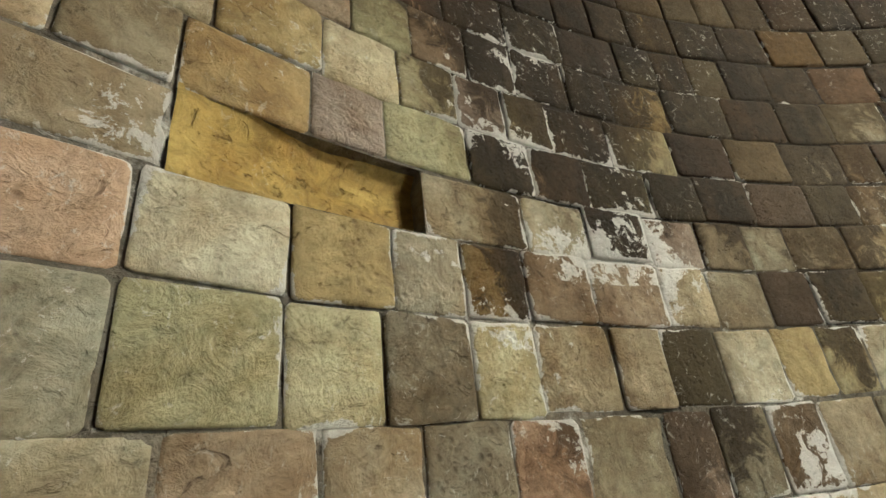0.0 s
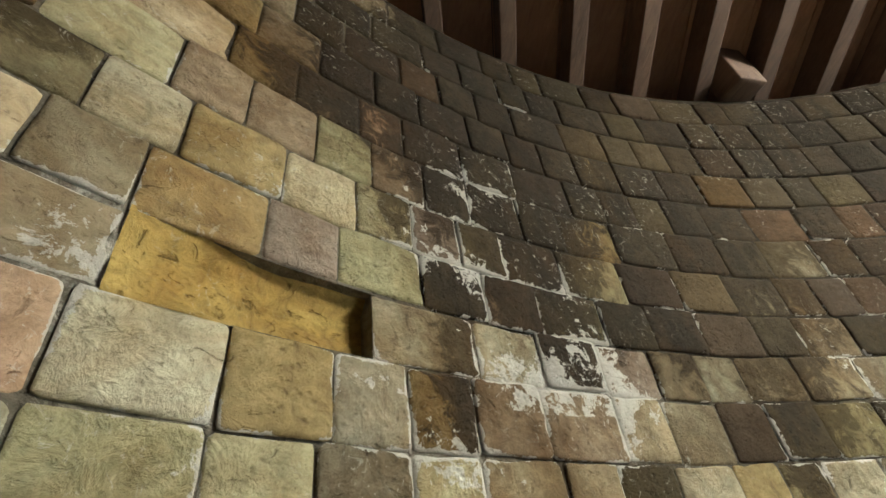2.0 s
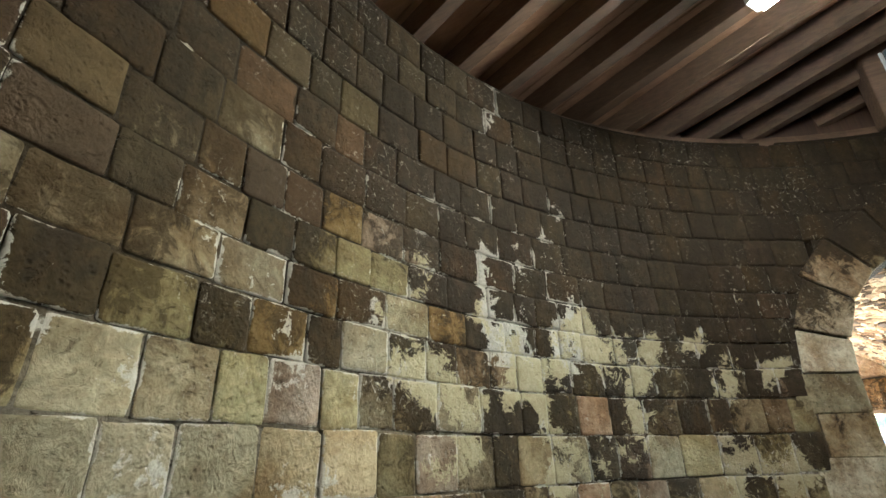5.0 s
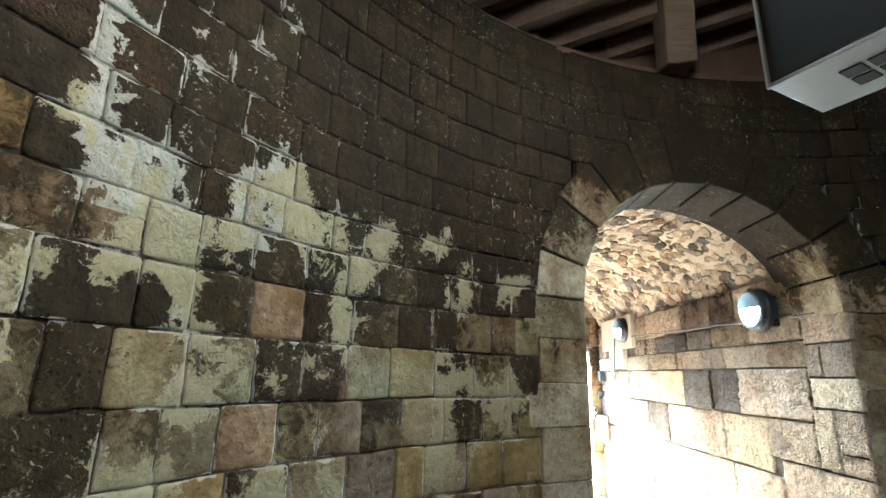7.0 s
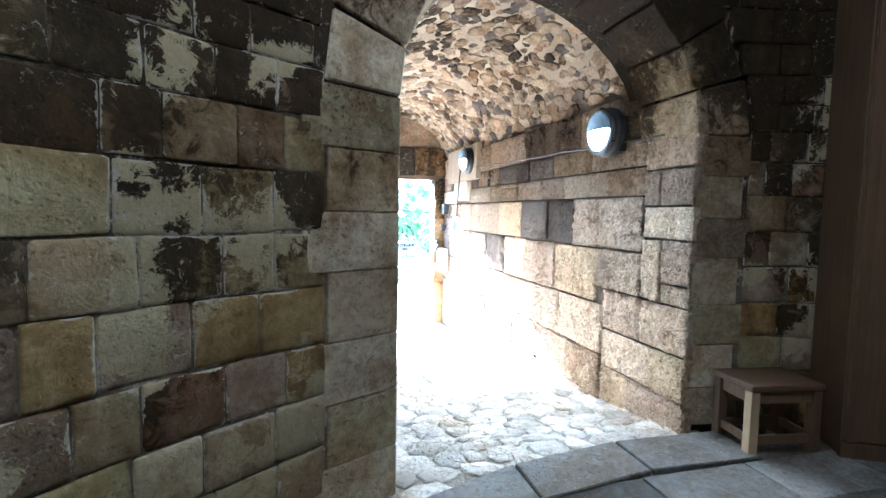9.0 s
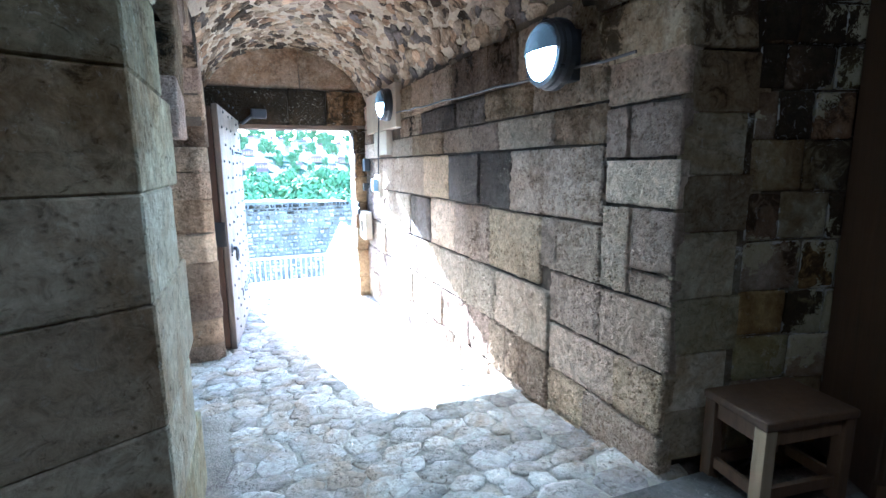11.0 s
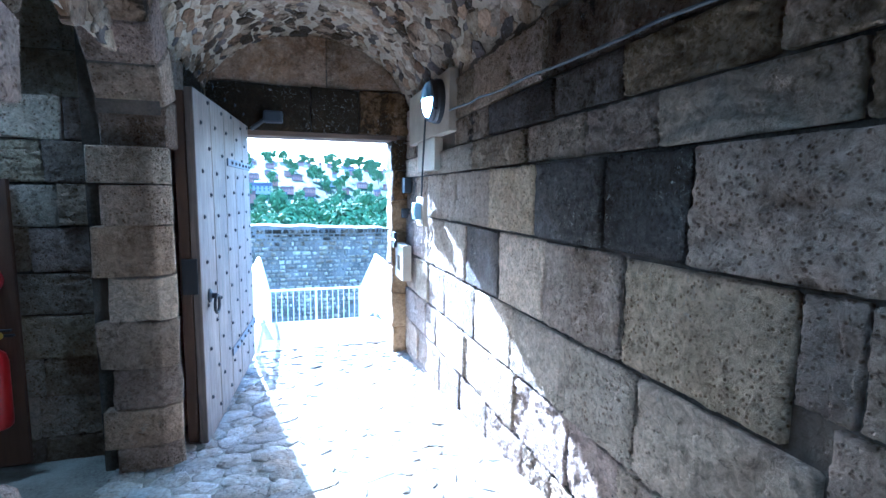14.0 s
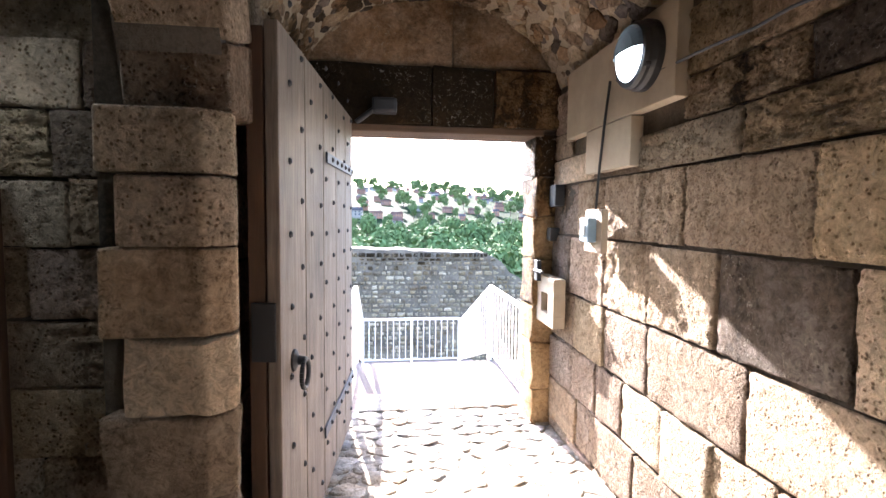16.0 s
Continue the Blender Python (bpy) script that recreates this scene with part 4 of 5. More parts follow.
bulkhead((-0.055, -4.30, 2.08), -90)
part("mounting_block", box(bmesh.new(), -0.054, 0.0, -4.40, -4.20, 1.96, 2.17, 0.01), M_BLACK)
tagged(bpy.data.objects["mounting_block"], "black block that holds the lamp off the wall", "block")
bulkhead((-0.04, -1.54, 2.18), -90)
bulkhead((-2.562, -1.90, 2.253), 0, 1.0)
cable = bmesh.new()
q = random.Random(2)
pts = [Vector((-0.035 + q.uniform(-0.006, 0.006), y, 2.005 + 0.028 * (y + 4.6) + q.uniform(-0.006, 0.006))) for y in np.linspace(-4.75, -1.55, 22)]
tube(cable, pts, 0.006)
tagged(part("cable", cable, M_CABLE), "thin grey cable clipped along the passage wall", "cable")
drop = bmesh.new()
tube(drop, [(-0.05, -1.22, 2.16), (-0.05, -1.18, 2.0), (-0.05, -1.13, 1.75), (-0.05, -1.10, 1.50)], 0.007)
tagged(part("cable", drop, M_BLACK), "black cable dropping from lamp to switch", "cable")

# plates, switch and latch box beside the outer door
for y0, y1, z0, z1 in ((-1.76, -0.62, 1.96, 2.36), (-1.42, -0.92, 1.72, 1.955)):
    plate = part("mounting_plate", box(bmesh.new(), -0.038, 0.03, y0, y1, z0, z1, 0.006), M_PLATE)
    tagged(plate, "smooth cream stone patch let into the wall", "plate", "wall patches")
switch = thing("switch_box", "white switch box with blue-grey button on the wall", "switch", at=(-0.03, -1.10, 1.41))
part("back", box(bmesh.new(), -0.035, 0.0, -0.11, 0.10, -0.12, 0.11, 0.006), M_PLATE, switch, "cream backing block")
body = part("body", box(bmesh.new(), -0.085, -0.036, -0.055, 0.055, -0.065, 0.065, 0.008), M_BUTTON, switch)
part("button", box(bmesh.new(), -0.092, -0.086, -0.02, 0.02, -0.03, 0.03, 0.003), M_WHITE, body)
keep = thing("latch_keep", "cream block with a square latch socket by the door", "latch", at=(-0.05, -0.46, 0.92))
bm = bmesh.new()
box(bm, -0.05, 0.03, -0.17, 0.17, 0.05, 0.16, 0.005)
box(bm, -0.05, 0.03, -0.17, 0.17, -0.16, -0.08, 0.005)
box(bm, -0.05, 0.03, -0.17, -0.07, -0.08, 0.05)
box(bm, -0.05, 0.03, 0.07, 0.17, -0.08, 0.05)
part("block", bm, M_PLATE, keep)
part("socket", box(bmesh.new(), -0.005, 0.028, -0.07, 0.07, -0.08, 0.05), M_PLATE, keep)
bolt = thing("door_bolt", "black iron bolt on the door jamb", "bolt", at=(-0.10, -0.33, 1.11))
part("plate", box(bmesh.new(), -0.03, 0.0, -0.05, 0.02, -0.07, 0.07, 0.004), M_IRON, bolt)
part("bar", rod(bmesh.new(), (-0.035, -0.01, 0.0), (-0.03, -0.16, 0.0), 0.012), M_IRON, bolt)
# old bolt holes: solid black blocks in place of the shade inside
for y, z, s in ((-0.42, 1.62, 0.055), (-0.36, 1.36, 0.035)):
    hole = part("socket_hole", box(bmesh.new(), -0.052, 0.02, y - s, y + s, z - s * 1.3, z + s * 1.3, 0.01), M_BLACK)
    tagged(hole, "black block standing in for the shade of an old bolt hole", "hole")
cctv = thing("door_closer", "black iron bracket under the lintel", "bracket", at=(-1.25, -0.38, 2.13))
part("arm", rod(bmesh.new(), (-0.10, 0.0, -0.06), (0.04, 0.0, 0.05), 0.018), M_IRON, cctv)
part("block", box(bmesh.new(), 0.0, 0.16, -0.04, 0.05, 0.0, 0.10, 0.02), M_IRON, cctv)

# ---------------------------------------------------------------- the outer door, standing open
door = thing("door_1", "open ledged oak door with iron studs and ring", "door", at=(-1.425, -0.33, 0.0))
DOOR_W, DOOR_H = 1.61, 2.10
door.rotation_euler = (0, 0, radians(-90 - 4.9))
widths = [0.0, 0.27, 0.58, 0.90, 1.25, DOOR_W]
for i, (a, b) in enumerate(zip(widths, widths[1:])):
    bm = bmesh.new()
    box(bm, a + 0.003, b - 0.003, -0.004 * (i % 2), 0.045, 0.10, DOOR_H, 0.007)
    part("plank", bm, M_OAK, door)
part("backing", box(bmesh.new(), 0.01, DOOR_W - 0.005, -0.06, -0.006, 0.12, DOOR_H - 0.02, 0.004), M_BACKBOARD, door)
q = random.Random(4)
bm = bmesh.new()
turn(bm, [(0.013, 0.0), (0.012, 0.004), (0.006, 0.010), (0.001, 0.011)], Matrix.Rotation(radians(-90), 4, "X"), 8)
stud_mesh = bpy.data.meshes.new("stud")
bm.to_mesh(stud_mesh)
bm.free()
stud_mesh.materials.append(M_IRON)
for i, x in enumerate((0.08, 0.20, 0.34, 0.52, 0.68, 0.86, 0.99, 1.17, 1.31, 1.48)):
    for j in range(8):
        shared("stud", stud_mesh, door, pose(x + q.uniform(-0.012, 0.012), 0.046, 0.22 + j * 0.262 + (0.13 if i % 2 else 0) + q.uniform(-0.02, 0.02)))
for z, length, tilt in ((1.75, 0.86, 0), (0.42, 0.92, 0)):
    strap = part("strap_hinge", box(bmesh.new(), 0.0, length, 0.047, 0.057, z - 0.026, z + 0.026, 0.004), M_STRAP, door, "blue-grey iron strap hinge")
    for i in range(6):
        shared("rivet", stud_mesh, strap, pose(0.08 + i * length / 6.5, 0.057, z))
ring_m = Matrix.Translation((DOOR_W - 0.16, 0.075, 0.94))
bm = bmesh.new()
for i in range(20):
    a0, a1 = 2 * math.pi * i / 20, 2 * math.pi * (i + 1) / 20
    rod(bm, ring_m @ Vector((0.052 * math.sin(a0), 0.012, 0.052 * math.cos(a0) - 0.05)), ring_m @ Vector((0.052 * math.sin(a1), 0.012, 0.052 * math.cos(a1) - 0.05)), 0.009, None, 8)
handle = part("ring_handle", bm, M_IRON, door, "black iron ring handle")
bm = bmesh.new()
turn(bm, [(0.042, -0.03), (0.040, -0.022), (0.018, -0.012), (0.014, 0.014), (0.004, 0.016)], ring_m @ Matrix.Rotation(radians(-90), 4, "X"), 16)
part("rose", bm, M_IRON, handle)
part("lock_plate", box(bmesh.new(), DOOR_W - 0.03, DOOR_W + 0.005, -0.05, 0.03, 0.98, 1.18, 0.004), M_IRON, door)

# ---------------------------------------------------------------- fire gear in the recess
def letters(text, size, m, material, parent, name):
    cu = bpy.data.curves.new(name, "FONT")
    cu.body, cu.size, cu.extrude = text, size, 0.0006
    tmp = bpy.data.objects.new(name, cu)
    scene.collection.objects.link(tmp)
    bpy.context.view_layer.update()
    me = bpy.data.meshes.new_from_object(tmp.evaluated_get(bpy.context.evaluated_depsgraph_get()))
    bpy.data.objects.remove(tmp)
    me.materials.clear()
    me.materials.append(material)
    ob = new(name, me)
    ob.parent = parent
    ob.matrix_basis = m
    return ob


FACE = -1.932
sign = thing("exit_sign", "green fire exit sign with running figure and arrow", "sign", at=(-2.43, FACE, 1.35))
part("panel", box(bmesh.new(), -0.46, 0.0, -0.006, 0.0, 0.0, 0.15, 0.002), M_SIGNWHITE, sign)
part("field", box(bmesh.new(), -0.452, -0.008, -0.008, -0.0055, 0.008, 0.142), M_GREEN, sign)
part("pictogram", box(bmesh.new(), -0.235, -0.165, -0.0095, -0.0075, 0.02, 0.13), M_SIGNWHITE, sign)
bm = bmesh.new()
rod(bm, (-0.195, -0.0098, 0.112), (-0.195, -0.0112, 0.112), 0.009, None, 12)
box(bm, -0.209, -0.189, -0.0112, -0.0098, 0.070, 0.100)
box(bm, -0.222, -0.186, -0.0112, -0.0098, 0.086, 0.094)
box(bm, -0.224, -0.203, -0.0112, -0.0098, 0.040, 0.048)
box(bm, -0.209, -0.200, -0.0112, -0.0098, 0.040, 0.075)
box(bm, -0.196, -0.187, -0.0112, -0.0098, 0.028, 0.072)
part("figure", bm, M_GREEN, sign)
bm = bmesh.new()
box(bm, -0.125, -0.05, -0.0095, -0.0075, 0.067, 0.083)
for s in (-1, 1):
    box(bm, -0.05, 0.012, -0.0095, -0.0075, -0.008, 0.008, 0, Matrix.Translation((-0.035, 0, 0.075)) @ pose(0, 0, 0, 0, s * 45, 0) @ Matrix.Translation((-0.005, 0, 0)))
part("arrow", bm, M_SIGNWHITE, sign)
letters("Fire", 0.062, Matrix.Translation((-0.445, -0.0078, 0.052)) @ pose(0, 0, 0, 90, 0, 0), M_SIGNWHITE, sign, "lettering")
letters("exit", 0.062, Matrix.Translation((-0.325, -0.0078, 0.052)) @ pose(0, 0, 0, 90, 0, 0), M_SIGNWHITE, sign, "lettering")
call = thing("call_point", "red fire alarm call point box", "alarm", at=(-2.61, FACE, 1.215))
part("case", box(bmesh.new(), -0.05, 0.05, -0.05, 0.0, -0.045, 0.045, 0.005), M_RED, call)
part("window", box(bmesh.new(), -0.03, 0.025, -0.053, -0.0505, -0.02, 0.012), M_SIGNWHITE, call)
stop = thing("stop_button", "round red stop button with a white word", "button", at=(-2.49, FACE, 1.10))
bm = bmesh.new()
turn(bm, [(0.078, 0.0), (0.078, 0.02), (0.06, 0.03), (0.055, 0.045), (0.01, 0.05)], Matrix.Rotation(radians(90), 4, "X"), 24)
part("case", bm, M_RED, stop)
letters("STOP", 0.032, Matrix.Translation((-0.045, -0.055, 0.045)) @ pose(0, 0, 0, 90, 0, 0), M_SIGNWHITE, stop, "lettering")


def extinguisher(x, z, lean, s):
    ext = thing("fire_extinguisher", "red fire extinguisher hung on the brown board", "extinguisher", "fire extinguishers", at=(x, FACE - 0.09, z))
    ext.rotation_euler = (0, radians(lean), 0)
    ext.scale = (s, s, s)
    bm = bmesh.new()
    turn(bm, [(0.060, 0.0), (0.070, 0.012), (0.072, 0.05), (0.072, 0.36), (0.062, 0.405), (0.034, 0.43), (0.026, 0.445)], Matrix.Identity(4), 24)
    for f in bm.faces:
        f.smooth = len(f.verts) == 4
    body = part("cylinder_body", bm, M_RED, ext)
    part("label", box(bmesh.new(), -0.034, 0.034, -0.0745, -0.068, 0.13, 0.30), M_SIGNWHITE, body, "pale printed label")
    for i in range(6):
        part("print_bar", box(bmesh.new(), -0.028, 0.02 + 0.006 * (i % 2), -0.0755, -0.0744, 0.15 + i * 0.023, 0.157 + i * 0.023), M_RED, body)
    part("label_band", box(bmesh.new(), -0.036, 0.036, -0.0752, -0.066, 0.30, 0.34), M_BLACK, body)
    bm = bmesh.new()
    turn(bm, [(0.026, 0.44), (0.026, 0.47), (0.018, 0.48), (0.018, 0.50)], Matrix.Identity(4), 16)
    part("valve", bm, M_IRON, ext)
    part("handle", box(bmesh.new(), -0.02, 0.11, -0.012, 0.012, 0.50, 0.512, 0.003), M_IRON, ext)
    part("lever", box(bmesh.new(), -0.02, 0.10, -0.012, 0.012, 0.53, 0.54, 0.003), M_BLACK, ext)
    bm = bmesh.new()
    rod(bm, (0.05, -0.014, 0.51), (0.05, -0.02, 0.51), 0.02, None, 14)
    part("safety_tag", bm, M_YELLOW, ext)
    bm = bmesh.new()
    pts = [(-0.02, -0.01, 0.47), (-0.07, -0.02, 0.46), (-0.092, -0.025, 0.40), (-0.09, -0.03, 0.28), (-0.085, -0.03, 0.16)]
    part("hose", tube(bm, pts, 0.011), M_BLACK, ext)
    part("bracket", box(bmesh.new(), -0.03, 0.03, 0.06, 0.092, 0.3, 0.36), M_IRON, ext)


extinguisher(-2.45, 0.37, 0, 0.92)
extinguisher(-2.66, 0.40, 0, 1.0)

# ---------------------------------------------------------------- outside: landing, steps, railings, curtain wall
landing = thing("landing", "pale concrete landing and steps outside the door", "landing", kind="structure")
part("slab", box(bmesh.new(), -1.75, 0.42, 0.36, 1.80, -0.45, -0.17, 0.01), M_CONCRETE, landing)
for i in range(7):
    part("step", box(bmesh.new(), -1.75, 0.42, 1.81 + i * 0.305, 2.11 + i * 0.305, -0.65 - i * 0.15, -0.32 - i * 0.15, 0.01), M_CONCRETE, landing)
part("lower_slab", box(bmesh.new(), -1.75, 0.62, 3.97, 5.85, -1.7, -1.37, 0.01), M_CONCRETE, landing)
for i, (x0, x1) in enumerate(((-1.36, -1.02), (-1.01, -0.62), (-0.61, -0.36), (-0.35, -0.12))):
    bm = bmesh.new()
    box(bm, x0 + 0.004, x1 - 0.004, 0.015, 0.37, -0.2, 0.012 + 0.01 * (i == 3), 0.012)
    worn(bm, 0.01, 8.0, i)
    part("threshold_stone", bm, M_COBBLE, landing)


def railing(name_at, a, b, height, posts, bars, label):
    """A white railing from a to b (feet), with a top rail, a bottom rail, end posts and upright bars."""
    a, b = Vector(a), Vector(b)
    rail = thing("railing", label, "railing", "railings outside the door")
    up = Vector((0, 0, height))
    part("top_rail", rod(bmesh.new(), a + up, b + up, 0.024, None, 10), M_PAINT, rail)
    low = Vector((0, 0, 0.10))
    part("bottom_rail", rod(bmesh.new(), a + low, b + low, 0.015, None, 8), M_PAINT, rail)
    for i in range(posts):
        p = a.lerp(b, i / (posts - 1))
        part("post", rod(bmesh.new(), p, p + up, 0.024, None, 10), M_PAINT, rail)
    for i in range(1, bars):
        p = a.lerp(b, i / bars)
        part("bar", rod(bmesh.new(), p + low, p + up, 0.0075, None, 6), M_PAINT, rail)
    return rail


railing("", (0.05, 0.40, -0.17), (0.05, 1.82, -0.17), 0.85, 2, 12, "white steel railing along the landing")
railing("", (0.06, 1.90, -0.19), (0.30, 5.52, -1.37), 0.85, 2, 18, "white steel railing sloping down the steps")
railing("", (-1.47, 0.40, -0.17), (-1.47, 1.82, -0.17), 0.85, 2, 12, "white steel railing along the landing")
railing("", (-1.47, 1.90, -0.19), (-1.54, 5.52, -1.37), 0.85, 2, 18, "white steel railing sloping down the steps")
railing("", (-1.54, 5.60, -1.37), (0.30, 5.62, -1.37), 0.88, 3, 16, "white steel railing across the lower landing")

curtain = thing("wall_curtain", "ruined castle wall of grey rubble with a ragged top", "wall", kind="structure")
CUR_Y = 9.0


def curtain_top(x):
    drop = max(0, x - 1.55)
    return 0.57 - 0.03 * x + 0.05 * noise.noise(Vector((x * 2.0, 3, 1))) - 0.55 * drop - 0.12 * math.floor(drop * 2)


bm = bmesh.new()
for i in range(60):
    x0, x1 = -9.0 + 14.0 * i / 60, -9.0 + 14.0 * (i + 1) / 60
    pts = [bm.verts.new(p) for p in ((x0, CUR_Y + 0.03, -4.5), (x1, CUR_Y + 0.03, -4.5), (x1, CUR_Y + 1.0, -4.5), (x0, CUR_Y + 1.0, -4.5),
            (x0, CUR_Y + 0.03, curtain_top(x0)), (x1, CUR_Y + 0.03, curtain_top(x1)), (x1, CUR_Y + 1.0, curtain_top(x1)), (x0, CUR_Y + 1.0, curtain_top(x0)))]
    for f in ((0, 1, 5, 4), (1, 2, 6, 5), (2, 3, 7, 6), (3, 0, 4, 7), (4, 5, 6, 7)):
        bm.faces.new([pts[k] for k in f])
bmesh.ops.recalc_face_normals(bm, faces=bm.faces)
part("rubble_core", bm, mortar("grey_mortar", (0.15, 0.13, 0.105), (0.07, 0.062, 0.05)), curtain)

# ---------------------------------------------------------------- land, trees and town across the valley
k = Nodes("hillside")
c = k.mix(k.ramp(k.noise(0.03, 5), [(0.4, 0.0), (0.6, 1.0)]), (0.020, 0.034, 0.013), (0.011, 0.020, 0.009))
k.bump(k.noise(0.4, 5), 0.8, 0.5)
k.b.inputs["Specular IOR Level"].default_value = 0.02
M_HILL = k.done(c, 0.95)
k = Nodes("leaves")
c = k.ramp(k.rnd(), [(0.0, (0.05, 0.085, 0.03)), (0.5, (0.075, 0.115, 0.042)), (1.0, (0.10, 0.145, 0.06))])
k.b.inputs["Specular IOR Level"].default_value = 0.1
M_LEAF = k.done(c, 0.95)
M_BARK = plain("bark", (0.10, 0.075, 0.05), 0.9)
M_HBRICK = plain("red_brick", (0.20, 0.11, 0.08), 0.9, 0, 3, 0.01)
M_HRENDER = plain("pale_render", (0.20, 0.19, 0.175), 0.9, 0, 3, 0.01)
M_ROOF = plain("slate_roof", (0.05, 0.045, 0.05), 0.8, 0, 3, 0.01)
M_ROOF2 = plain("tile_roof", (0.08, 0.045, 0.035), 0.8, 0, 3, 0.01)
for far_material in (M_HBRICK, M_HRENDER, M_ROOF, M_ROOF2):
    far_material.node_tree.nodes["Principled BSDF"].inputs["Specular IOR Level"].default_value = 0.1
M_PANE = plain("dark_pane", (0.05, 0.06, 0.08), 0.2)


def land(x, y):
    if y < 14:
        base = -3.2 - 0.02 * y
    elif y < 90:
        base = -3.5 - 17.0 * (y - 14) / 76
    else:
        base = -20.5 + 66.0 * (1 - math.exp(-((y - 90) / 330) ** 1.5)) * (1.0 - 0.0012 * max(-300, min(300, x)))
    return base + 1.6 * noise.noise(Vector((x * 0.012, y * 0.012, 4))) * min(1, y / 80)


xs = [-2500, -1200, -700] + list(range(-500, 501, 25)) + [700, 1200, 2500]
ys = [-2500, -600, -100, -20, 0.5, 3, 6, 9, 12, 16] + list(range(25, 700, 20)) + [800, 1000, 1400, 2000, 3000]
verts = [(x, y, land(x, y) if y > 0 else -3.2) for y in ys for x in xs]
w = len(xs)
faces = [(j * w + i, j * w + i + 1, (j + 1) * w + i + 1, (j + 1) * w + i) for j in range(len(ys) - 1) for i in range(w - 1)]
me = as_mesh("ground", (verts, faces), M_HILL)
me.shade_smooth()
tagged(new("ground", me), "green valley and hillside beyond the castle", "ground", kind="structure")


def tree_mesh(seed, leaves):
    """Trunk with limbs, and a crown of small leaf sprays in uneven clumps, 1 high."""
    q = random.Random(seed)
    bm = bmesh.new()
    rod(bm, (0, 0, 0), (0.01, 0, 0.45), 0.035, 0.02, 7)
    clumps = []
    for i in range(13):
        a, r, z = q.uniform(0, 6.28), q.uniform(0.05, 0.30), q.uniform(0.35, 0.86)
        r *= math.sqrt(max(0.1, 1 - ((z - 0.55) / 0.5) ** 2))
        p = Vector((r * math.cos(a), r * math.sin(a), z))
        clumps.append((p, q.uniform(0.10, 0.19)))
        rod(bm, (0.005, 0, q.uniform(0.25, 0.42)), p, 0.014, 0.004, 5)
    trunk = bpy.data.meshes.new("trunk")
    bm.to_mesh(trunk)
    bm.free()
    trunk.materials.append(M_BARK)
    verts, faces = [], []
    for i in range(leaves):
        p, s = clumps[q.randrange(len(clumps))]
        way = Vector((q.gauss(0, 1), q.gauss(0, 1), q.gauss(0, 1))).normalized()
        at = p + way * s * q.uniform(0.55, 1.05)
        u = way.orthogonal().normalized()
        u = Matrix.Rotation(q.uniform(0, 6.28), 3, way) @ u
        v = way.cross(u)
        n2 = (way + Vector((q.uniform(-.6, .6), q.uniform(-.6, .6), q.uniform(-.2, .8)))).normalized()
        u = (u - n2 * u.dot(n2)).normalized()
        v = n2.cross(u)
        l = q.uniform(0.022, 0.042)
        kk = len(verts)
        verts += [tuple(at + u * l), tuple(at + v * l * 0.6), tuple(at - u * l), tuple(at - v * l * 0.6)]
        faces.append((kk, kk + 1, kk + 2, kk + 3))
    crown = as_mesh("crown", (verts, faces), M_LEAF)
    return trunk, crown


TREES = [tree_mesh(40 + i, 2200) for i in range(4)]


def tree(x, y, h, wide, i, label):
    t = thing("tree", label, "tree", "valley trees", at=(x, y, land(x, y) - 0.2))
    t.scale = (h * wide, h * wide, h)
    t.rotation_euler = (0, 0, i * 1.7)
    trunk, crown = TREES[i % 4]
    shared("trunk", trunk, t, Matrix.Identity(4)), shared("crown", crown, t, Matrix.Identity(4))


q = random.Random(8)
n = 0
for y, x0, x1, step, top in ((34, -7, 9, 3.0, -0.8), (48, -10, 16, 3.6, -0.2), (70, -14, 26, 4.4, 0.5), (105, -18, 42, 5.5, 1.4), (150, -26, 60, 7.0, 2.6)):
    x = x0
    while x < x1:
        yy = y + q.uniform(-5, 5)
        xx = x + q.uniform(-1, 1)
        h = max(4.0, top + q.uniform(-1.8, 0.8) - land(xx, yy))
        tree(xx, yy, h, q.uniform(0.75, 1.05) * min(1.0, 9.0 / h + 0.25), n, "round leafy tree below the castle")
        n, x = n + 1, x + step * q.uniform(0.8, 1.2)
tree(3.9, 14.5, 4.6, 0.8, 1, "bushy tree beside the ruined wall")
for i in range(180):
    y = q.uniform(170, 560)
    x = q.uniform(-0.20, 0.52) * y
    tree(x, y, q.uniform(6, 12), q.uniform(0.7, 1.0), i, "tree among the houses on the hill")
for i in range(60):
    y = 455 + q.uniform(0, 120)
    x = q.uniform(-0.20, 0.55) * y
    tree(x, y, q.uniform(9, 15), q.uniform(0.9, 1.2), i, "tree on the skyline of the hill")


def house_parts(wide, deep, high, body, roof_mat):
    b1 = bmesh.new()
    box(b1, -wide / 2, wide / 2, -deep / 2, deep / 2, -2.0, high)
    b2 = bmesh.new()
    e = 0.4
    p = [b2.verts.new(v) for v in ((-wide / 2 - e, -deep / 2 - e, high), (wide / 2 + e, -deep / 2 - e, high), (wide / 2 + e, deep / 2 + e, high), (-wide / 2 - e, deep / 2 + e, high), (-wide / 2 - e, 0, high + deep * 0.42), (wide / 2 + e, 0, high + deep * 0.42))]
    for f in ((0, 1, 5, 4), (2, 3, 4, 5), (0, 4, 3), (1, 2, 5), (3, 2, 1, 0)):
        b2.faces.new([p[i] for i in f])
    return b1, b2


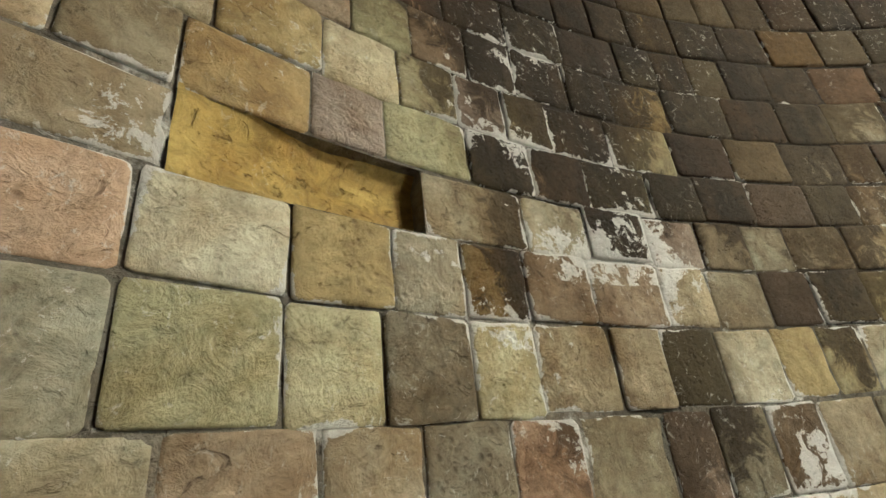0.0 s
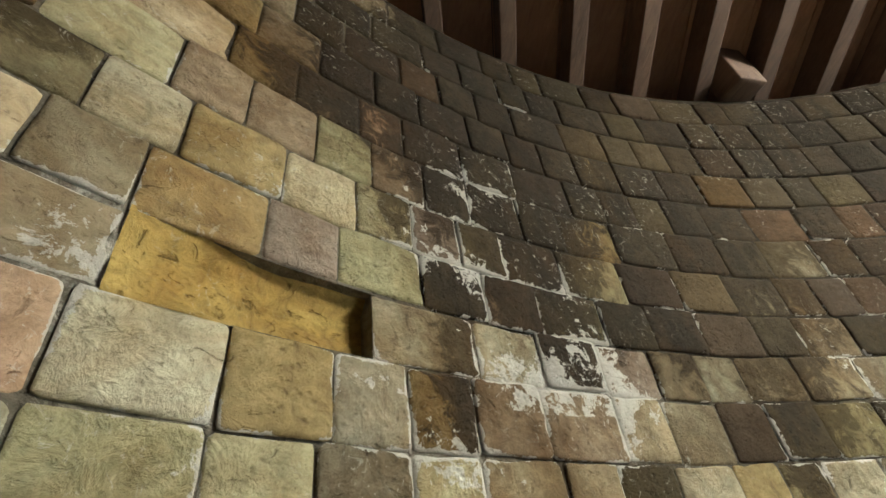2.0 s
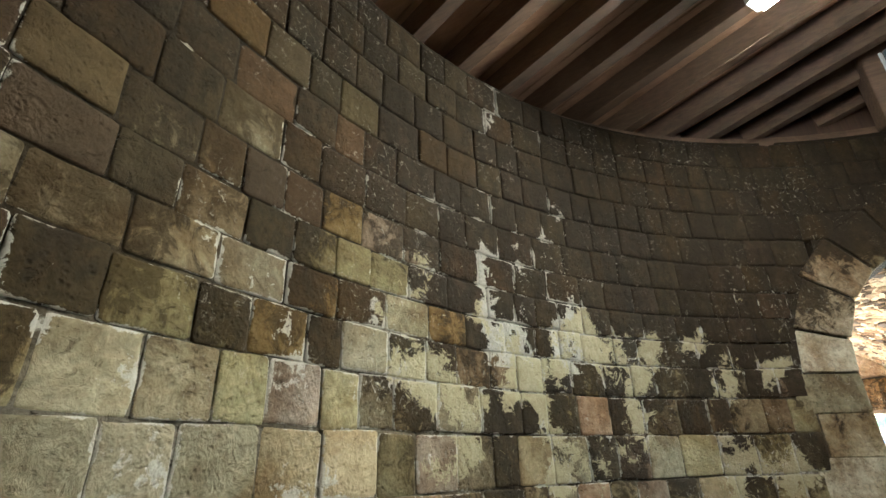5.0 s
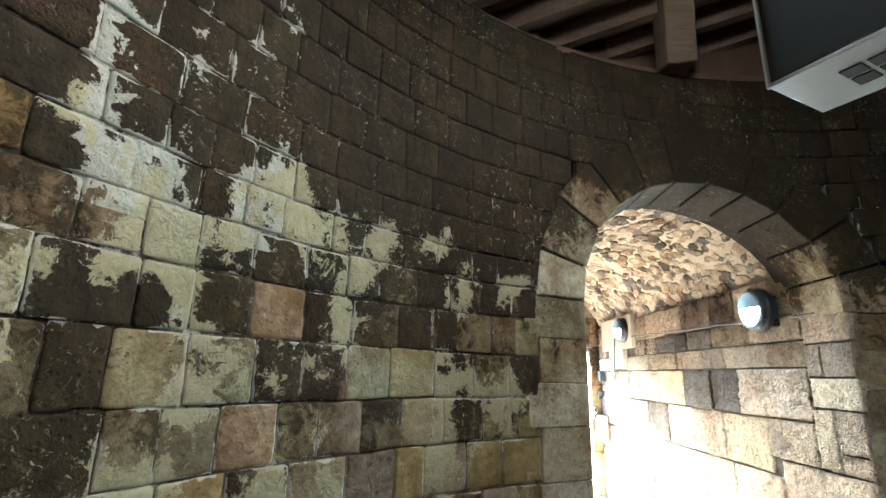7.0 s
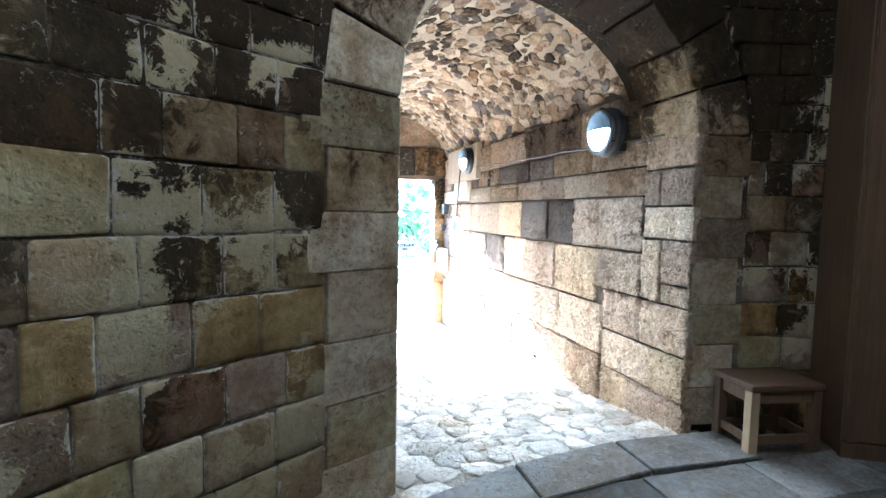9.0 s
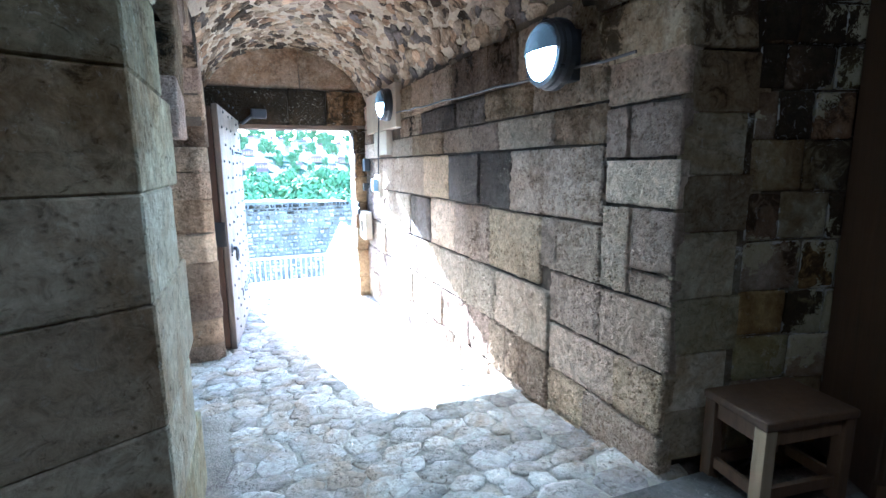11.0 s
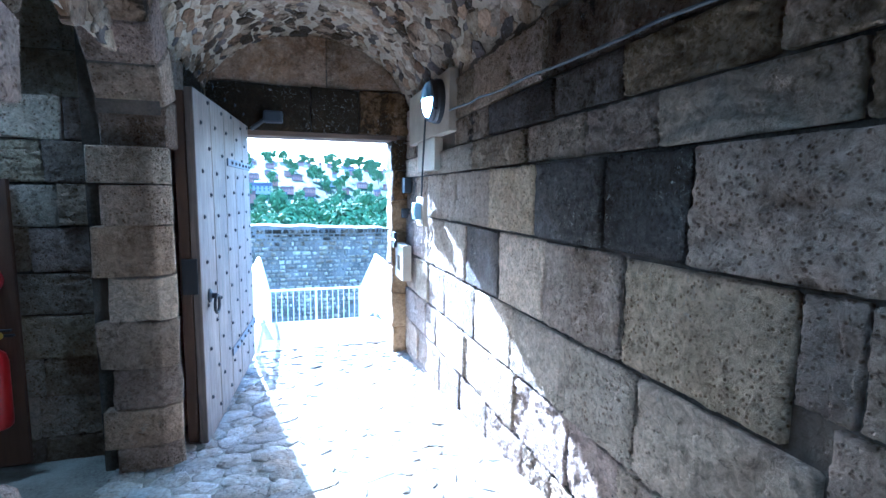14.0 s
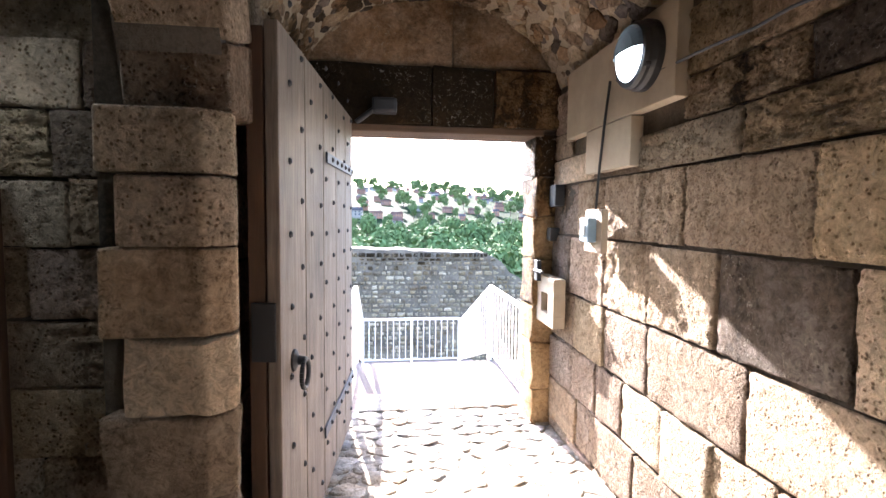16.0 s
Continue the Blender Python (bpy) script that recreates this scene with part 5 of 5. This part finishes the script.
HOUSES = []
for wide, deep, high, body, rf in ((8, 6, 4.4, M_HBRICK, M_ROOF), (7, 6, 4.2, M_HRENDER, M_ROOF2), (14, 6, 4.4, M_HBRICK, M_ROOF2), (15, 6, 4.2, M_HRENDER, M_ROOF)):
    h = thing("house", "two-storey house on the far hillside", "house", "houses on the hill")
    b1, b2 = house_parts(wide, deep, high, body, rf)
    part("wall", b1, body, h), part("roof", b2, rf, h)
    for i in range(int(wide // 3)):
        for z in (0.7, 2.8):
            x = -wide / 2 + 1.5 + 3.0 * i
            part("window", box(bmesh.new(), x - 0.55, x + 0.55, -deep / 2 - 0.04, -deep / 2 + 0.1, z, z + 1.2), M_PANE, h)
    part("chimney", box(bmesh.new(), wide * 0.3, wide * 0.3 + 0.8, -0.4, 0.4, high + 1, high + deep * 0.42 + 1.0), M_HBRICK, h)
    HOUSES.append(h)
q = random.Random(19)
used = []
for row in range(11):
    y = 235 + row * 27
    x = -0.19 * y + q.uniform(0, 10)
    while x < 0.30 * y:
        if q.random() < 0.6:
            i = q.choice((0, 0, 1, 2, 2, 3))
            m = pose(x, y + q.uniform(-4, 4), land(x, y) + 0.4, 0, 0, q.uniform(-14, 14)) @ Matrix.Scale(0.68, 4)
            if i in used:
                copy_thing(HOUSES[i], m)
            else:
                HOUSES[i].matrix_basis = m
                used.append(i)
        x += q.uniform(11, 19)

# ---------------------------------------------------------------- pieces of walls and floors
lay(tower_wall, "block", LEVELS, tower_spans, tower_place, (0.13 * DEG, 0.225 * DEG), TOWER_SHAPES, M_TOWER, gap=0.003, depth=0.045, jut=0.004, unit=1 / DEG,
    single=lambda u, z: 1.3 < z < 2.7 and 118 < u < 216, limit=300, seed=12)


EAST_SHAPES = variants(0.045, 0.12, 18, 21, 60, 0.022, 0.27)
EAST_FINE = variants(0.02, 0.10, 8, 11, 160, 0.02, 0.08)
# the courses of the east wall from the foot up: bed heights, then the upright joints from the far end
EAST_COURSES = (
    (-0.30, 0.06, (-0.30, -0.62, -1.02, -1.36, -1.80, -2.14, -2.52, -2.90, -3.30, -3.62, -4.02, -4.40, -4.95)),
    (0.06, 0.36, (-0.30, -0.78, -1.14, -1.48, -1.93, -2.40, -2.85, -3.12, -3.55, -3.95, -4.38, -4.64, -4.95)),
    (0.36, 0.66, (-0.30, -0.70, -1.04, -1.34, -1.69, -2.01, -2.31, -2.75, -3.23, -3.56, -3.76, -4.20)),
    (0.36, 0.60, (-4.20, -4.49, -4.95)),
    (0.60, 0.84, (-4.20, -4.68, -4.95)),
    (0.66, 0.99, (-0.30, -0.72, -1.12, -1.55, -2.16, -2.68, -3.20, -3.63, -4.20)),
    (0.84, 1.10, (-4.20, -4.57, -4.95)),
    (0.99, 1.36, (-0.30, -0.62, -1.10, -1.54, -2.00, -2.51, -3.00, -3.53, -4.12)),
    (1.10, 1.36, (-4.12, -4.25, -4.57)),
    (1.10, 1.45, (-4.57, -4.73)), (1.10, 1.21, (-4.73, -4.95)), (1.21, 1.45, (-4.73, -4.95)),
    (1.36, 1.69, (-0.30, -0.72, -1.08, -1.45, -1.78, -2.38, -2.91, -3.40, -3.79, -4.57)),
    (1.45, 1.63, (-4.57, -4.95)), (1.63, 1.83, (-4.57, -4.70, -4.95)),
    (1.69, 1.86, (-0.30, -0.92, -1.43, -2.08, -2.80, -3.27, -3.65, -4.20, -4.57)),
    (1.86, 2.03, (-0.30, -0.62, -1.76, -2.34, -3.05, -3.48, -4.02, -4.57)), (1.83, 2.03, (-4.57, -4.95)),
    (2.03, 2.30, (-0.30, -0.62, -1.76, -2.10, -2.60, -2.95, -3.50, -3.85, -4.30, -4.62, -4.95)))
DARK_STONES = ((-3.15, 1.5), (-3.60, 1.5), (-3.85, 1.94), (-3.26, 1.94), (-2.7, 1.94), (-2.25, 1.2))
SMOOTH_STONES = ((-3.44, 0.82), (-4.76, 1.5), (-4.76, 1.3), (-2.75, 1.2), (-4.76, 0.95), (-4.4, 1.0), (-1.9, 0.8))
e_meshes = [as_mesh("block", shape, M_PASSAGE) for shape in EAST_SHAPES]
d_meshes = [as_mesh("block", shape, M_DARKSTONE) for shape in EAST_FINE]
f_meshes = [as_mesh("block", shape, M_PASSAGE) for shape in EAST_FINE]
q = random.Random(5)
for z0, z1, cuts in EAST_COURSES:
    for y1, y0 in zip(cuts, cuts[1:]):
        mid, zm = (y0 + y1) / 2, (z0 + z1) / 2
        if -1.74 < mid < -0.64 and zm > 1.9:
            continue
        near = lambda spots: any(abs(mid - a) < 0.10 and abs(zm - b) < 0.12 for a, b in spots)
        pool = d_meshes if near(DARK_STONES) else f_meshes if near(SMOOTH_STONES) or y0 < -4.6 or (y1 > -2.4 and z1 < 1.1) else e_meshes
        m = facing(q.uniform(-0.006, 0.008), mid, zm, (1.0, 0.0), y1 - y0 - 0.010, 0.07, z1 - z0 - 0.010, q.uniform(-0.5, 0.5))
        shared("block", pool[q.randrange(len(pool))], wall_east, m)
lay(recess, "block", [0.0, 0.22, 0.45, 0.66, 0.9, 1.12, 1.36, 1.58, 1.8, 2.02, 2.25, 2.48, 2.7], lambda z0, z1: [(-3.5, -1.96)], lambda u: (u, -1.89, (0.0, 1.0)), (0.25, 0.5), EAST_SHAPES, M_PASSAGE, gap=0.006, depth=0.05, jut=0.008, seed=15)
lay(wall_west, "block", [0.0, 0.25, 0.5, 0.78, 1.05, 1.3, 1.58, 1.85, 2.1, 2.4], lambda z0, z1: [(FAR_PIER + 0.42, 0.0)], lambda u: (WEST, u, (-1.0, 0.0)), (0.25, 0.5), EAST_SHAPES, M_PASSAGE, gap=0.005, depth=0.06, jut=0.008, seed=25)
lay(wall_west, "block", [0.2, 0.5, 0.78, 1.05, 1.3, 1.58, 1.85, 2.1, 2.4], lambda z0, z1: [(-4.86, NEAR_END - 0.06)], lambda u: (-1.545 - 0.17 * (u + 4.86), u, (-1.0, 0.0)), (0.25, 0.5), EAST_SHAPES, M_PASSAGE, gap=0.005, depth=0.06, jut=0.015, seed=26)

COBBLES = [as_mesh("cobble", pebble_data(200 + i, 0.16, 7), M_COBBLE) for i in range(10)]
q = random.Random(77)
y, made = -5.38, 0
while y < 0.0:
    dy = q.uniform(0.09, 0.17)
    x = WEST - 0.25 if y > NEAR_END else -1.52
    while x < 0.0:
        dx = q.uniform(0.10, 0.26)
        if y < rim_y(min(0.0, x + dx / 2)) - 0.12:
            x += dx
            continue
        shared("cobble", COBBLES[q.randrange(10)], passage_floor, Matrix.Translation((x + dx / 2, y + dy / 2, slope(y + dy / 2) - 0.004)) @ pose(0, 0, 0, q.uniform(-3, 3), q.uniform(-3, 3), q.uniform(-25, 25)) @ Matrix.Diagonal((dx * 1.12, dy * 1.2, 0.075, 1)))
        x, made = x + dx, made + 1
    y += dy

CURTAIN_SHAPES = variants(0.30, 0.6, 14, 4, 90, 0.16)
z, levels = -2.6, [-2.6]
q = random.Random(6)
while z < 0.9:
    z += q.uniform(0.085, 0.15)
    levels.append(z)
lay(curtain, "stone", levels, lambda z0, z1: [(-3.4, 4.0)], lambda u: (u, CUR_Y, (0.0, 1.0)), (0.08, 0.27), CURTAIN_SHAPES, M_CURTAIN, gap=0.028, depth=0.09, jut=0.04, seed=33,
    single=lambda u, z: -1.6 < u < 2.0 and z > -1.2, skip=lambda u, z: z > curtain_top(u) - 0.05)
